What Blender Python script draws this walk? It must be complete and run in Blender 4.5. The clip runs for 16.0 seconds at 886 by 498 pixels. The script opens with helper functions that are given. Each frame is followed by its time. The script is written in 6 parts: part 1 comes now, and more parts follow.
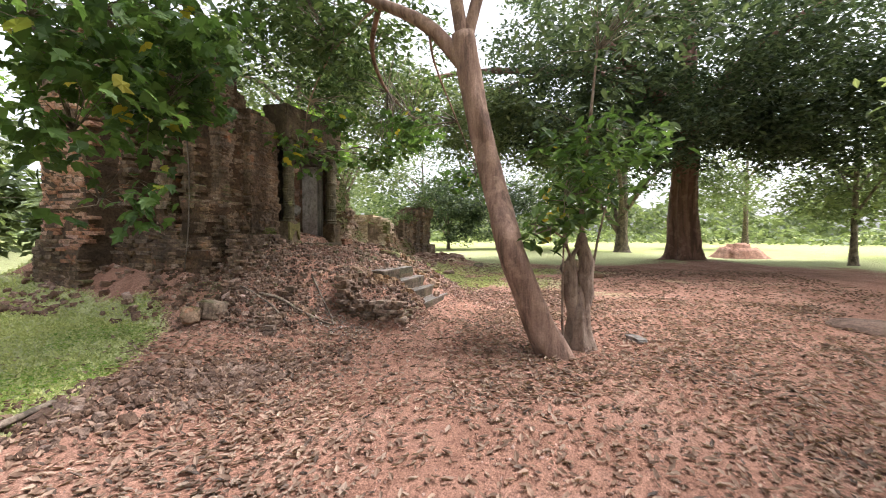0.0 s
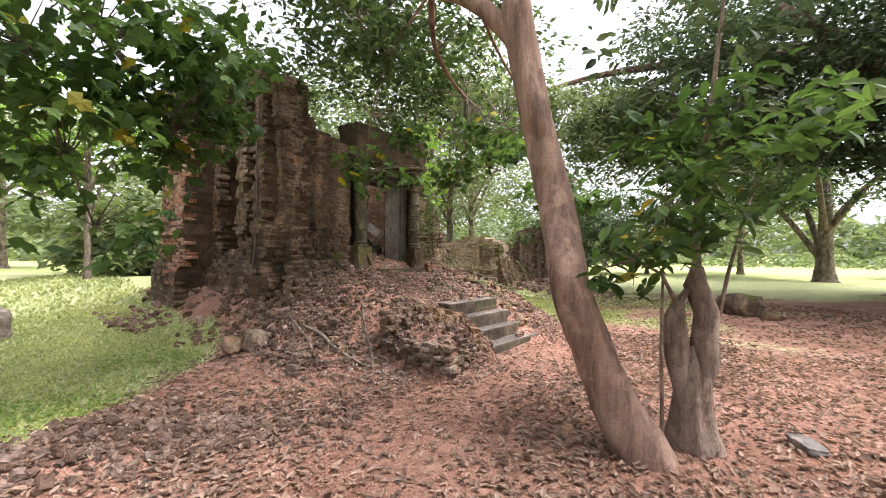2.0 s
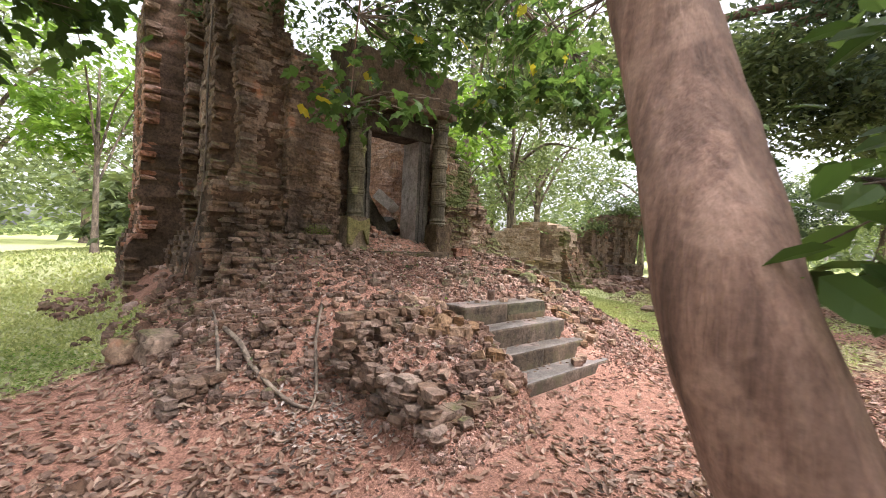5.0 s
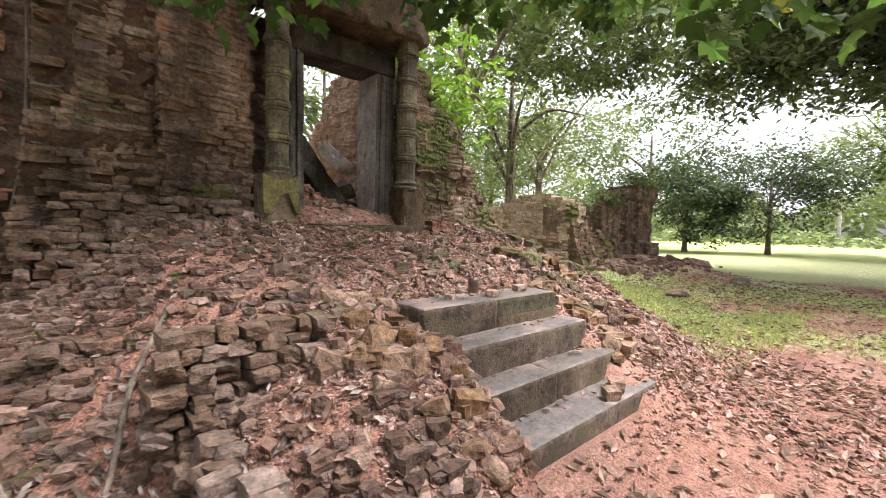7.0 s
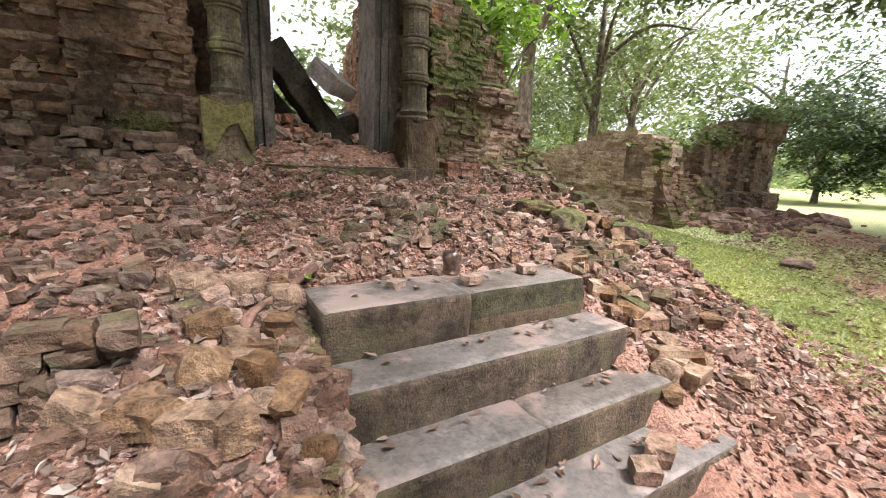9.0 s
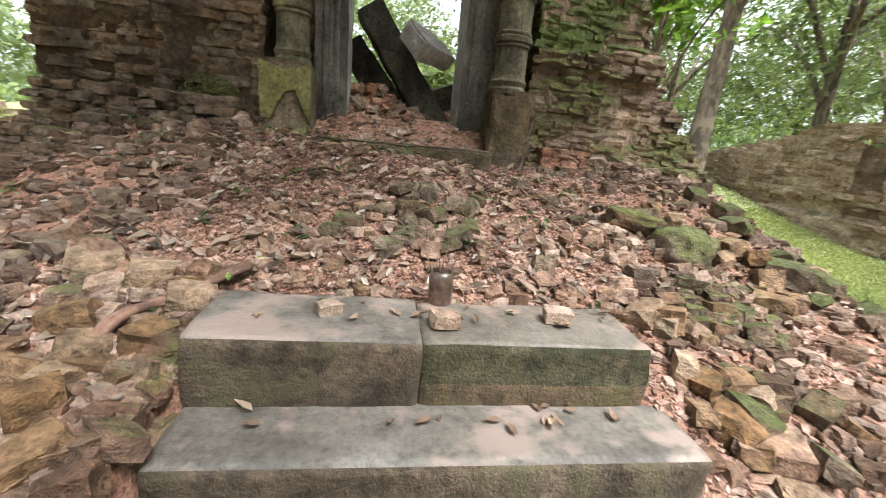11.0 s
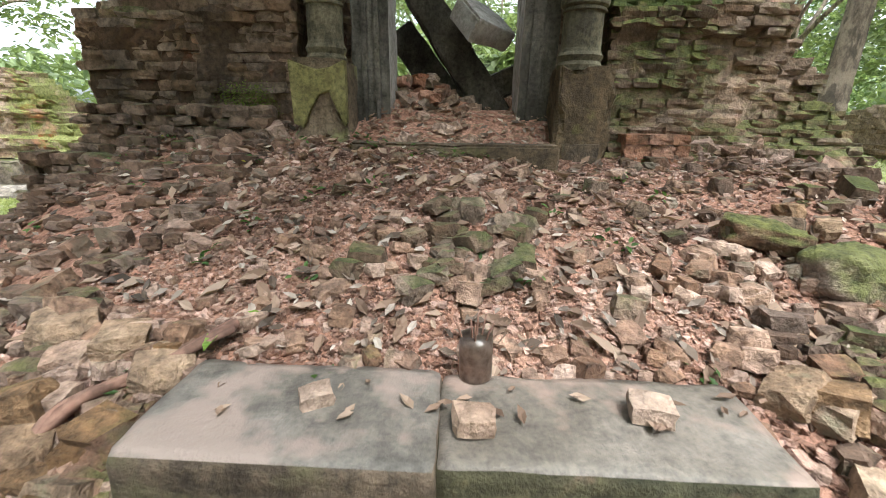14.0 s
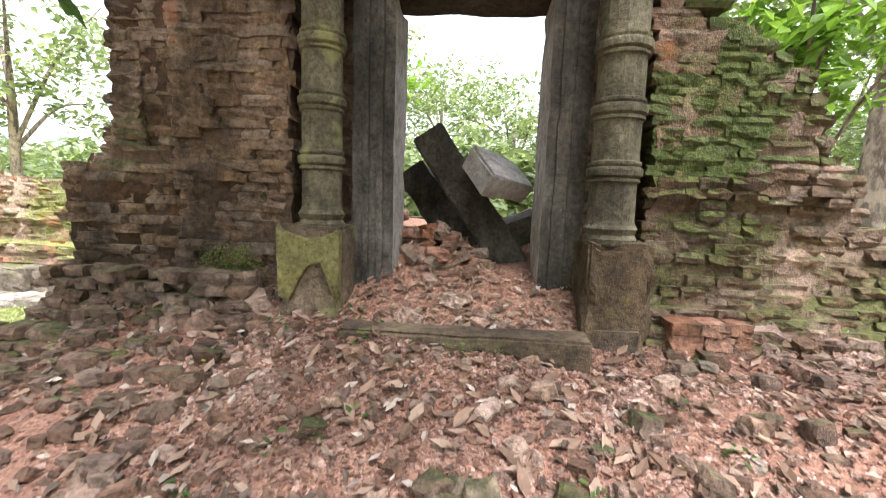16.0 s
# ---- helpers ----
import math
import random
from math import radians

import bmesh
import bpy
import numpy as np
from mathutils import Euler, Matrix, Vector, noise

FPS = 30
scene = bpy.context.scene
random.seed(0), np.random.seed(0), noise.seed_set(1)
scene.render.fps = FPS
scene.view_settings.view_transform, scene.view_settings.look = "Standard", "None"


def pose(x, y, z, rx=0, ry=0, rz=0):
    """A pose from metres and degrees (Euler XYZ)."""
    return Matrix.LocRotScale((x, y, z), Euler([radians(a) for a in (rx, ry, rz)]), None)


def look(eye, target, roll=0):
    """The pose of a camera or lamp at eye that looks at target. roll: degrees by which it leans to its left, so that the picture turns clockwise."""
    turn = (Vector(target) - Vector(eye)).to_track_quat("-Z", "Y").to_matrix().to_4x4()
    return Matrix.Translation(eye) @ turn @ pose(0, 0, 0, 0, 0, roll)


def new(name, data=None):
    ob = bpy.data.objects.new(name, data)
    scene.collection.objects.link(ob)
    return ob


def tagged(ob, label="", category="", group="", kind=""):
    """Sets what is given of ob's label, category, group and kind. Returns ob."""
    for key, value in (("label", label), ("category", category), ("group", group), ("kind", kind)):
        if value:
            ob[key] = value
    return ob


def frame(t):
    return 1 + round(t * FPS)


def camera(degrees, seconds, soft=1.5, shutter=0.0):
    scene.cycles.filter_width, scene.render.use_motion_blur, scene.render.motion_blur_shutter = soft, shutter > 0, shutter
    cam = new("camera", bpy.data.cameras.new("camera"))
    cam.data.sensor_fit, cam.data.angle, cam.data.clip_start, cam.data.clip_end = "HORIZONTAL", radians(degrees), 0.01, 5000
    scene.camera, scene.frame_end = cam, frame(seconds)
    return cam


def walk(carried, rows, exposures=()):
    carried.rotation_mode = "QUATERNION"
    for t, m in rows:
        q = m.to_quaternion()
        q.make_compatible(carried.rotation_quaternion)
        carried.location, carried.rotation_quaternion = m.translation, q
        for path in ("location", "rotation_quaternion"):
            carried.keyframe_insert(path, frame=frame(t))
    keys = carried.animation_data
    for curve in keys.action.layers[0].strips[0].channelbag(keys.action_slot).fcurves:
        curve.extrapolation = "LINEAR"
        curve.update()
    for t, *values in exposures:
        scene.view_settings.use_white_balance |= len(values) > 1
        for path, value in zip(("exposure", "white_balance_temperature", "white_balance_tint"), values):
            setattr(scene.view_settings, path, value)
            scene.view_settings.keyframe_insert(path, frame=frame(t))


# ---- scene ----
cam = camera(93.3, 16.0, soft=0.95, shutter=0.25)
PATH = [
    (0, (-0.157, -0.068, 1.568), (1.732, 0.584, 1.491), 0.0),
    (0.5, (0.284, -0.31, 1.592), (2.089, 0.551, 1.56), 0.4),
    (1, (0.707, -0.415, 1.598), (2.456, 0.554, 1.573), 0.4),
    (1.5, (1.158, -0.479, 1.632), (2.836, 0.609, 1.595), -0.3),
    (2, (1.61, -0.568, 1.665), (3.167, 0.688, 1.685), 0.3),
    (2.5, (2.017, -0.53, 1.635), (3.536, 0.77, 1.655), 1.2),
    (3, (2.441, -0.454, 1.612), (3.882, 0.933, 1.596), 0.6),
    (3.5, (2.849, -0.362, 1.584), (4.182, 1.128, 1.525), 2.4),
    (4, (3.195, -0.127, 1.544), (4.515, 1.373, 1.475), 2.6),
    (4.2, (3.333, 0.005, 1.544), (4.665, 1.497, 1.501), 2.5),
    (6.3, (4.842, 1.274, 1.348), (6.138, 2.797, 1.325), 1.4),
    (6.5, (4.979, 1.36, 1.356), (6.255, 2.899, 1.314), 0.1),
    (7, (5.32, 1.606, 1.342), (6.642, 3.103, 1.24), 1.2),
    (7.5, (5.601, 1.733, 1.358), (6.961, 3.19, 1.192), 0.1),
    (7.6, (5.649, 1.769, 1.362), (6.983, 3.249, 1.192), 0.3),
    (8, (5.97, 1.8, 1.402), (7.243, 3.331, 1.208), 1.9),
    (8.5, (6.241, 1.912, 1.397), (7.452, 3.481, 1.134), 3.5),
    (8.7, (6.349, 1.98, 1.394), (7.475, 3.598, 1.056), 3.2),
    (10.8, (7.333, 2.396, 1.417), (7.755, 4.294, 0.95), 5.8),
    (11, (7.387, 2.451, 1.417), (7.686, 4.361, 0.906), 5.8),
    (11.5, (7.522, 2.577, 1.412), (7.505, 4.488, 0.823), 5.8),
    (12, (7.61, 2.655, 1.42), (7.484, 4.556, 0.811), 5.5),
    (12.5, (7.614, 2.701, 1.424), (7.461, 4.598, 0.811), 4.0),
    (13, (7.612, 2.736, 1.432), (7.447, 4.628, 0.805), 2.7),
    (13.5, (7.594, 2.771, 1.443), (7.453, 4.669, 0.829), 2.0),
    (14, (7.558, 2.893, 1.487), (7.483, 4.8, 0.89), 1.1),
    (14.5, (7.613, 3.058, 1.542), (7.462, 4.97, 0.974), 3.1),
    (15, (7.644, 3.199, 1.685), (7.432, 5.128, 1.202), 3.4),
    (15.5, (7.581, 3.331, 1.798), (7.401, 5.286, 1.416), 2.0),
    (16, (7.561, 3.41, 1.943), (7.403, 5.391, 1.719), 2.0),
]
walk(cam, [(t, look(eye, target, roll)) for t, eye, target, roll in PATH], exposures=[(0.0, 1.27, 6150, 13), (2.5, 1.45, 6150, 16), (4.0, 1.5, 6150, 17), (7.0, 1.5, 6150, 18), (8.5, 1.5, 6150, 17), (11.0, 1.53, 6000, 4), (12.5, 1.48, 5850, 0), (14.5, 1.55, 5850, 2), (15.3, 1.75, 5900, 4), (16.0, 2.1, 5950, 11)])

# ---------------------------------------------------------------- world and sun
world = bpy.data.worlds.new("overcast_sky")
scene.world = world
world.use_nodes = True
wn, wl = world.node_tree.nodes, world.node_tree.links
sky = wn.new("ShaderNodeTexSky")
sky.sky_type, sky.sun_disc = "NISHITA", False
sky.sun_elevation, sky.sun_rotation = radians(62), radians(152)
sky.air_density, sky.dust_density, sky.ozone_density = 1.0, 4.0, 1.0
pale = wn.new("ShaderNodeHueSaturation")
pale.inputs["Saturation"].default_value = 0.18
pale.inputs["Value"].default_value = 1.6
wl.new(sky.outputs[0], pale.inputs["Color"])
wl.new(pale.outputs[0], wn["Background"].inputs["Color"])
wn["Background"].inputs["Strength"].default_value = 0.128
sun = new("sun", bpy.data.lights.new("sun", "SUN"))
sun.data.energy, sun.data.angle, sun.data.color = 2.75, radians(26), (1.0, 0.96, 0.9)
SUN_DIR = Vector((math.sin(radians(152)) * math.cos(radians(62)), math.cos(radians(152)) * math.cos(radians(62)), math.sin(radians(62))))
sun.matrix_world = look(SUN_DIR * 40, (0, 0, 0))

# ---------------------------------------------------------------- materials


def ramp(nt, src, stops):
    r = nt.nodes.new("ShaderNodeValToRGB")
    el = r.color_ramp.elements
    while len(el) < len(stops):
        el.new(0.5)
    for e, (p, c) in zip(el, stops):
        e.position, e.color = p, (*c, 1)
    nt.links.new(src, r.inputs[0])
    return r.outputs[0]


def tex(nt, vec, scale, detail=4, rough=0.6, kind="ShaderNodeTexNoise"):
    n = nt.nodes.new(kind)
    n.inputs["Scale"].default_value = scale
    if kind == "ShaderNodeTexNoise":
        n.inputs["Detail"].default_value, n.inputs["Roughness"].default_value = detail, rough
    nt.links.new(vec, n.inputs["Vector"])
    return n.outputs[0]


def mixc(nt, fac, a, b, how="MIX"):
    m = nt.nodes.new("ShaderNodeMix")
    m.data_type, m.blend_type = "RGBA", how
    for s, v in ((m.inputs[0], fac), (m.inputs[6], a), (m.inputs[7], b)):
        if isinstance(v, (int, float)):
            s.default_value = v
        elif isinstance(v, tuple):
            s.default_value = (*v, 1)
        else:
            nt.links.new(v, s)
    return m.outputs[2]


def calc(nt, op, a, b=0.5, c=0.0, clamp=False):
    m = nt.nodes.new("ShaderNodeMath")
    m.operation, m.use_clamp = op, clamp
    for s, v in zip(m.inputs, (a, b, c)):
        if isinstance(v, (int, float)):
            s.default_value = v
        else:
            nt.links.new(v, s)
    return m.outputs[0]


def start(name):
    m = bpy.data.materials.new(name)
    m.use_nodes = True
    nt = m.node_tree
    geo = nt.nodes.new("ShaderNodeNewGeometry")
    return m, nt, geo, nt.nodes["Principled BSDF"]


def bumped(nt, bsdf, height, strength, dist=0.02):
    b = nt.nodes.new("ShaderNodeBump")
    b.inputs["Strength"].default_value, b.inputs["Distance"].default_value = strength, dist
    nt.links.new(height, b.inputs["Height"])
    nt.links.new(b.outputs[0], bsdf.inputs["Normal"])


def stone_mat(name, dark, mid, light, patch=None, moss=0.0, big=1.3, fine=28, bump=0.6, rough=0.92, vary="object", patch_at=0.6, spread=0.6, grain=0.8, gloss=0.25, streak=0.0, green=((0.035, 0.042, 0.012), (0.125, 0.135, 0.035))):
    """Weathered masonry: two scales of colour, patches of another colour, moss on what faces up, relief."""
    m, nt, geo, bsdf = start(name)
    pos = geo.outputs["Position"]
    a = tex(nt, pos, big, 5, 0.65)
    b = tex(nt, pos, fine, 5, 0.7)
    col = ramp(nt, a, [(0.3, dark), (0.52, mid), (0.72, light)])
    col = mixc(nt, grain, col, ramp(nt, b, [(0.3, (0.25, 0.25, 0.25)), (0.5, (0.85, 0.85, 0.85)), (0.7, (1.3, 1.27, 1.22))]), "MULTIPLY")
    col = mixc(nt, 0.6, col, ramp(nt, tex(nt, pos, fine * 0.28, 5, 0.75), [(0.34, (0.3, 0.29, 0.28)), (0.55, (1.0, 1.0, 1.0)), (0.75, (1.25, 1.22, 1.2))]), "MULTIPLY")
    if patch:
        p = tex(nt, pos, big * 1.7 + 0.37, 4, 0.6)
        col = mixc(nt, ramp(nt, p, [(patch_at, (0, 0, 0)), (patch_at + 0.09, (1, 1, 1))]), col, patch)
    if streak:
        run = nt.nodes.new("ShaderNodeMapping")
        run.inputs["Scale"].default_value = (1, 1, 0.16)
        nt.links.new(pos, run.inputs[0])
        col = mixc(nt, streak, col, ramp(nt, tex(nt, run.outputs[0], 3.4, 5, 0.65), [(0.38, (0.32, 0.31, 0.27)), (0.52, (0.85, 0.84, 0.8)), (0.68, (1.25, 1.22, 1.18))]), "MULTIPLY")
    if vary == "object":
        rnd = nt.nodes.new("ShaderNodeObjectInfo").outputs["Random"]
    else:
        rnd = geo.outputs["Random Per Island"]
    hs = nt.nodes.new("ShaderNodeHueSaturation")
    nt.links.new(col, hs.inputs["Color"])
    nt.links.new(calc(nt, "MULTIPLY_ADD", rnd, spread, 1.0 - spread * 0.45), hs.inputs["Value"])
    nt.links.new(calc(nt, "MULTIPLY_ADD", rnd, -0.35, 1.15), hs.inputs["Saturation"])
    col = hs.outputs[0]
    if moss:
        sep = nt.nodes.new("ShaderNodeSeparateXYZ")
        nt.links.new(geo.outputs["Normal"], sep.inputs[0])
        g = tex(nt, pos, 0.9, 6, 0.7)
        f = calc(nt, "ADD", g, calc(nt, "MULTIPLY", sep.outputs[2], 0.13))
        f = ramp(nt, f, [(0.72 - moss * 0.3, (0, 0, 0)), (0.82 - moss * 0.3, (0.85, 0.85, 0.85))])
        green = ramp(nt, b, [(0.35, green[0]), (0.65, green[1])])
        col = mixc(nt, f, col, green)
    nt.links.new(col, bsdf.inputs["Base Color"])
    bsdf.inputs["Roughness"].default_value = rough
    bsdf.inputs["Specular IOR Level"].default_value = gloss
    h = calc(nt, "ADD", calc(nt, "MULTIPLY", b, 1.2), calc(nt, "MULTIPLY", tex(nt, pos, fine * 3.5, 3, 0.6), 0.5))
    bumped(nt, bsdf, h, min(1.0, bump * 1.5), 0.022)
    return m


def leaf_mat(name, dark, mid, light, glow=0.35, rough=0.55, yellow=0.0):
    m, nt, geo, bsdf = start(name)
    rnd = geo.outputs["Random Per Island"]
    stops = [(0.0, dark), (0.5, mid), (0.97 if yellow else 1.0, light)]
    if yellow:
        stops.append((1.0, (0.38, 0.3, 0.03)))
    col = ramp(nt, rnd, stops)
    n = tex(nt, geo.outputs["Position"], 0.7, 3, 0.6)
    col = mixc(nt, 0.6, col, ramp(nt, n, [(0.35, (0.6, 0.65, 0.6)), (0.65, (1.15, 1.1, 0.95))]), "MULTIPLY")
    nt.links.new(col, bsdf.inputs["Base Color"])
    bsdf.inputs["Roughness"].default_value = rough
    bsdf.inputs["Specular IOR Level"].default_value = 0.3
    tr = nt.nodes.new("ShaderNodeBsdfTranslucent")
    nt.links.new(mixc(nt, 1.0, col, (1.45, 1.5, 0.9), "MULTIPLY"), tr.inputs["Color"])
    mx = nt.nodes.new("ShaderNodeMixShader")
    mx.inputs[0].default_value = glow
    nt.links.new(bsdf.outputs[0], mx.inputs[1])
    nt.links.new(tr.outputs[0], mx.inputs[2])
    nt.links.new(mx.outputs[0], nt.nodes["Material Output"].inputs[0])
    return m


def bark_mat(name, dark, mid, light, stretch=0.25, scale=14, bump=0.7, spots=0.75):
    m, nt, geo, bsdf = start(name)
    mp = nt.nodes.new("ShaderNodeMapping")
    mp.inputs["Scale"].default_value = (1, 1, stretch)
    nt.links.new(geo.outputs["Position"], mp.inputs[0])
    a = tex(nt, mp.outputs[0], scale, 5, 0.7)
    b = tex(nt, geo.outputs["Position"], 3.2, 4, 0.6)
    col = ramp(nt, a, [(0.3, dark), (0.5, mid), (0.72, light)])
    col = mixc(nt, ramp(nt, b, [(0.52, (0, 0, 0)), (0.6, (0.7, 0.7, 0.7))]), col, light)
    blotch = tex(nt, mp.outputs[0], 5.5, 3, 0.5)
    col = mixc(nt, ramp(nt, blotch, [(0.56, (0, 0, 0)), (0.6, (spots, spots, spots))]), col, dark)
    fine = tex(nt, geo.outputs["Position"], 45, 4, 0.7)
    col = mixc(nt, 0.6, col, ramp(nt, fine, [(0.3, (0.5, 0.5, 0.5)), (0.7, (1.25, 1.25, 1.25))]), "MULTIPLY")
    nt.links.new(col, bsdf.inputs["Base Color"])
    bsdf.inputs["Roughness"].default_value = 0.9
    bumped(nt, bsdf, a, bump, 0.03)
    return m


def ground_mat():
    m, nt, geo, bsdf = start("earth_and_grass")
    pos = geo.outputs["Position"]
    at = nt.nodes.new("ShaderNodeAttribute")
    at.attribute_name = "grass"
    a, b, c = tex(nt, pos, 0.8, 6, 0.7), tex(nt, pos, 11, 6, 0.7), tex(nt, pos, 60, 4, 0.7)
    soil = ramp(nt, a, [(0.3, (0.27, 0.142, 0.1)), (0.5, (0.4, 0.222, 0.165)), (0.7, (0.5, 0.31, 0.24))])
    soil = mixc(nt, 0.7, soil, ramp(nt, b, [(0.3, (0.55, 0.5, 0.48)), (0.62, (1.1, 1.08, 1.05))]), "MULTIPLY")
    soil = mixc(nt, 0.75, soil, ramp(nt, c, [(0.35, (0.35, 0.32, 0.3)), (0.62, (1.2, 1.18, 1.15))]), "MULTIPLY")
    turf = ramp(nt, b, [(0.28, (0.28, 0.22, 0.14)), (0.44, (0.38, 0.4, 0.2)), (0.7, (0.52, 0.53, 0.31))])
    turf = mixc(nt, 0.5, turf, ramp(nt, c, [(0.35, (0.5, 0.5, 0.4)), (0.62, (1.15, 1.15, 1.0))]), "MULTIPLY")
    md = nt.nodes.new("ShaderNodeAttribute")
    md.attribute_name = "meadow"
    turf = mixc(nt, md.outputs["Fac"], turf, ramp(nt, a, [(0.3, (0.31, 0.35, 0.12)), (0.7, (0.43, 0.45, 0.18))]))
    f = calc(nt, "ADD", at.outputs["Fac"], calc(nt, "MULTIPLY_ADD", b, 0.9, -0.45))
    f = calc(nt, "ADD", f, calc(nt, "MULTIPLY_ADD", a, 0.6, -0.3))
    f = ramp(nt, f, [(0.36, (0, 0, 0)), (0.62, (1, 1, 1))])
    nt.links.new(mixc(nt, f, soil, turf), bsdf.inputs["Base Color"])
    bsdf.inputs["Roughness"].default_value = 0.95
    bsdf.inputs["Specular IOR Level"].default_value = 0.15
    bumped(nt, bsdf, calc(nt, "ADD", b, calc(nt, "MULTIPLY", c, 0.5)), 1.0, 0.05)
    return m


BRICK = stone_mat("weathered_brick", (0.084, 0.058, 0.042), (0.27, 0.184, 0.131), (0.45, 0.314, 0.23), (0.45, 0.215, 0.13), moss=0.38, patch_at=0.62, spread=0.18, streak=0.75)
BRICK_ISL = stone_mat("weathered_brick_joined", (0.084, 0.058, 0.042), (0.27, 0.184, 0.131), (0.45, 0.314, 0.23), (0.45, 0.215, 0.13), moss=0.38, vary="island", patch_at=0.62, spread=0.3, streak=0.75)
# Bare red brick, paled to hold sky light inside the roofless tower.
BRICK_RED = stone_mat("bare_red_skylit_brick", (0.22, 0.125, 0.085), (0.42, 0.265, 0.185), (0.55, 0.39, 0.29), (0.2, 0.13, 0.09), moss=0.1, vary="island", spread=0.3)
# Bare orange brick, lightened to carry the sunlight on the far pilaster.
ORANGE = stone_mat("bare_sunlit_orange_brick", (0.22, 0.11, 0.075), (0.44, 0.235, 0.16), (0.56, 0.36, 0.27), (0.14, 0.09, 0.065), moss=0.15, vary="island", spread=0.3)
REDBRICK = stone_mat("orange_red_brick", (0.16, 0.075, 0.045), (0.32, 0.155, 0.1), (0.42, 0.25, 0.18), (0.14, 0.1, 0.07), moss=0.2)
CLOD = stone_mat("brown_clod", (0.085, 0.05, 0.036), (0.18, 0.112, 0.08), (0.3, 0.2, 0.15), vary="island", big=3)
MORTAR = stone_mat("brick_core", (0.048, 0.032, 0.022), (0.132, 0.085, 0.059), (0.22, 0.14, 0.097), (0.23, 0.1, 0.06), moss=0.28, vary="island")
MOSSBIT = stone_mat("dark_mossy_brick", (0.07, 0.048, 0.034), (0.2, 0.135, 0.095), (0.36, 0.25, 0.18), moss=0.6, big=5, spread=0.7, green=((0.028, 0.034, 0.01), (0.09, 0.105, 0.03)))
VELVET = stone_mat("moss_velvet_brick", (0.08, 0.052, 0.037), (0.2, 0.135, 0.095), (0.32, 0.22, 0.155), moss=1.25, spread=0.35, green=((0.03, 0.046, 0.01), (0.095, 0.125, 0.028)))
MOSSY = stone_mat("mossy_brick", (0.085, 0.056, 0.04), (0.25, 0.166, 0.116), (0.41, 0.275, 0.195), (0.4, 0.19, 0.12), moss=0.84, spread=0.4)
RUBBLE = stone_mat("rubble_brick", (0.11, 0.066, 0.047), (0.265, 0.162, 0.117), (0.45, 0.3, 0.23), (0.14, 0.105, 0.078), moss=0.14, vary="island", big=2.6, spread=0.8)
BONDED = stone_mat("bonded_rubble", (0.08, 0.05, 0.036), (0.185, 0.118, 0.085), (0.32, 0.21, 0.155), (0.12, 0.095, 0.062), moss=0.26, vary="island", big=1.6, spread=0.7)
COURSED = stone_mat("coursed_old_brick", (0.085, 0.056, 0.04), (0.21, 0.14, 0.1), (0.36, 0.25, 0.185), (0.13, 0.105, 0.07), moss=0.3, big=2.2, spread=0.5)
FRAG = stone_mat("loose_brick", (0.15, 0.09, 0.064), (0.33, 0.205, 0.145), (0.5, 0.345, 0.26), (0.18, 0.14, 0.1), moss=0.1, big=3.5, spread=0.7)
OCHRE = stone_mat("ochre_laterite", (0.12, 0.073, 0.042), (0.28, 0.172, 0.1), (0.41, 0.28, 0.18), (0.15, 0.12, 0.07), moss=0.06, big=3.5)
DARKSTONE = stone_mat("dark_stained_sandstone", (0.04, 0.035, 0.03), (0.11, 0.096, 0.08), (0.2, 0.177, 0.149), (0.19, 0.17, 0.14), moss=0.1, big=2.2, fine=40, bump=0.35, patch_at=0.66, streak=0.8)
DOORSTONE = stone_mat("olive_stained_sandstone", (0.055, 0.046, 0.03), (0.14, 0.118, 0.07), (0.24, 0.2, 0.125), (0.2, 0.19, 0.07), streak=0.5, moss=0.12, big=2.4, fine=40, bump=0.35)
OLIVE = stone_mat("yellow_green_facing", (0.13, 0.115, 0.045), (0.23, 0.205, 0.09), (0.31, 0.28, 0.14), (0.16, 0.13, 0.075), big=3, fine=40, bump=0.3, patch_at=0.6, streak=0.4)
BASESTONE = stone_mat("brown_base_sandstone", (0.075, 0.055, 0.038), (0.17, 0.125, 0.085), (0.26, 0.195, 0.135), (0.2, 0.185, 0.09), big=2.4, fine=40, bump=0.4, streak=0.5)
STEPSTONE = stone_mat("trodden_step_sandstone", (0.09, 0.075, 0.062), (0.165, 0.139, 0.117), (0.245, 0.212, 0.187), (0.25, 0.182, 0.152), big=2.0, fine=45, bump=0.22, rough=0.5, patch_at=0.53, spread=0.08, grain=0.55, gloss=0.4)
# Step fronts: algae stains, darkened further to hold shade under light from above.
ALGAE_SHADE_STONE = stone_mat("algae_and_shade_sandstone", (0.055, 0.04, 0.027), (0.14, 0.1, 0.068), (0.23, 0.165, 0.118), (0.1, 0.083, 0.045), big=3.2, fine=30, bump=0.45, rough=0.85, patch_at=0.53, spread=0.1, grain=0.75, streak=0.5)
GREEN_STONE = stone_mat("green_algae_and_shade_sandstone", (0.03, 0.03, 0.018), (0.075, 0.068, 0.04), (0.15, 0.13, 0.085), (0.14, 0.1, 0.072), moss=0.1, big=3.0, fine=30, bump=0.45, rough=0.85, patch_at=0.6, spread=0.1, grain=0.75, streak=0.5)
# Paler to hold the backlight on the door reveals; also pale pole and slab.
PALE_AND_BACKLIT = stone_mat("pale_and_backlit_stone", (0.28, 0.245, 0.22), (0.43, 0.385, 0.355), (0.54, 0.5, 0.47), (0.2, 0.18, 0.15), big=3.0, fine=40, bump=0.3, patch_at=0.62, spread=0.1, grain=0.4)
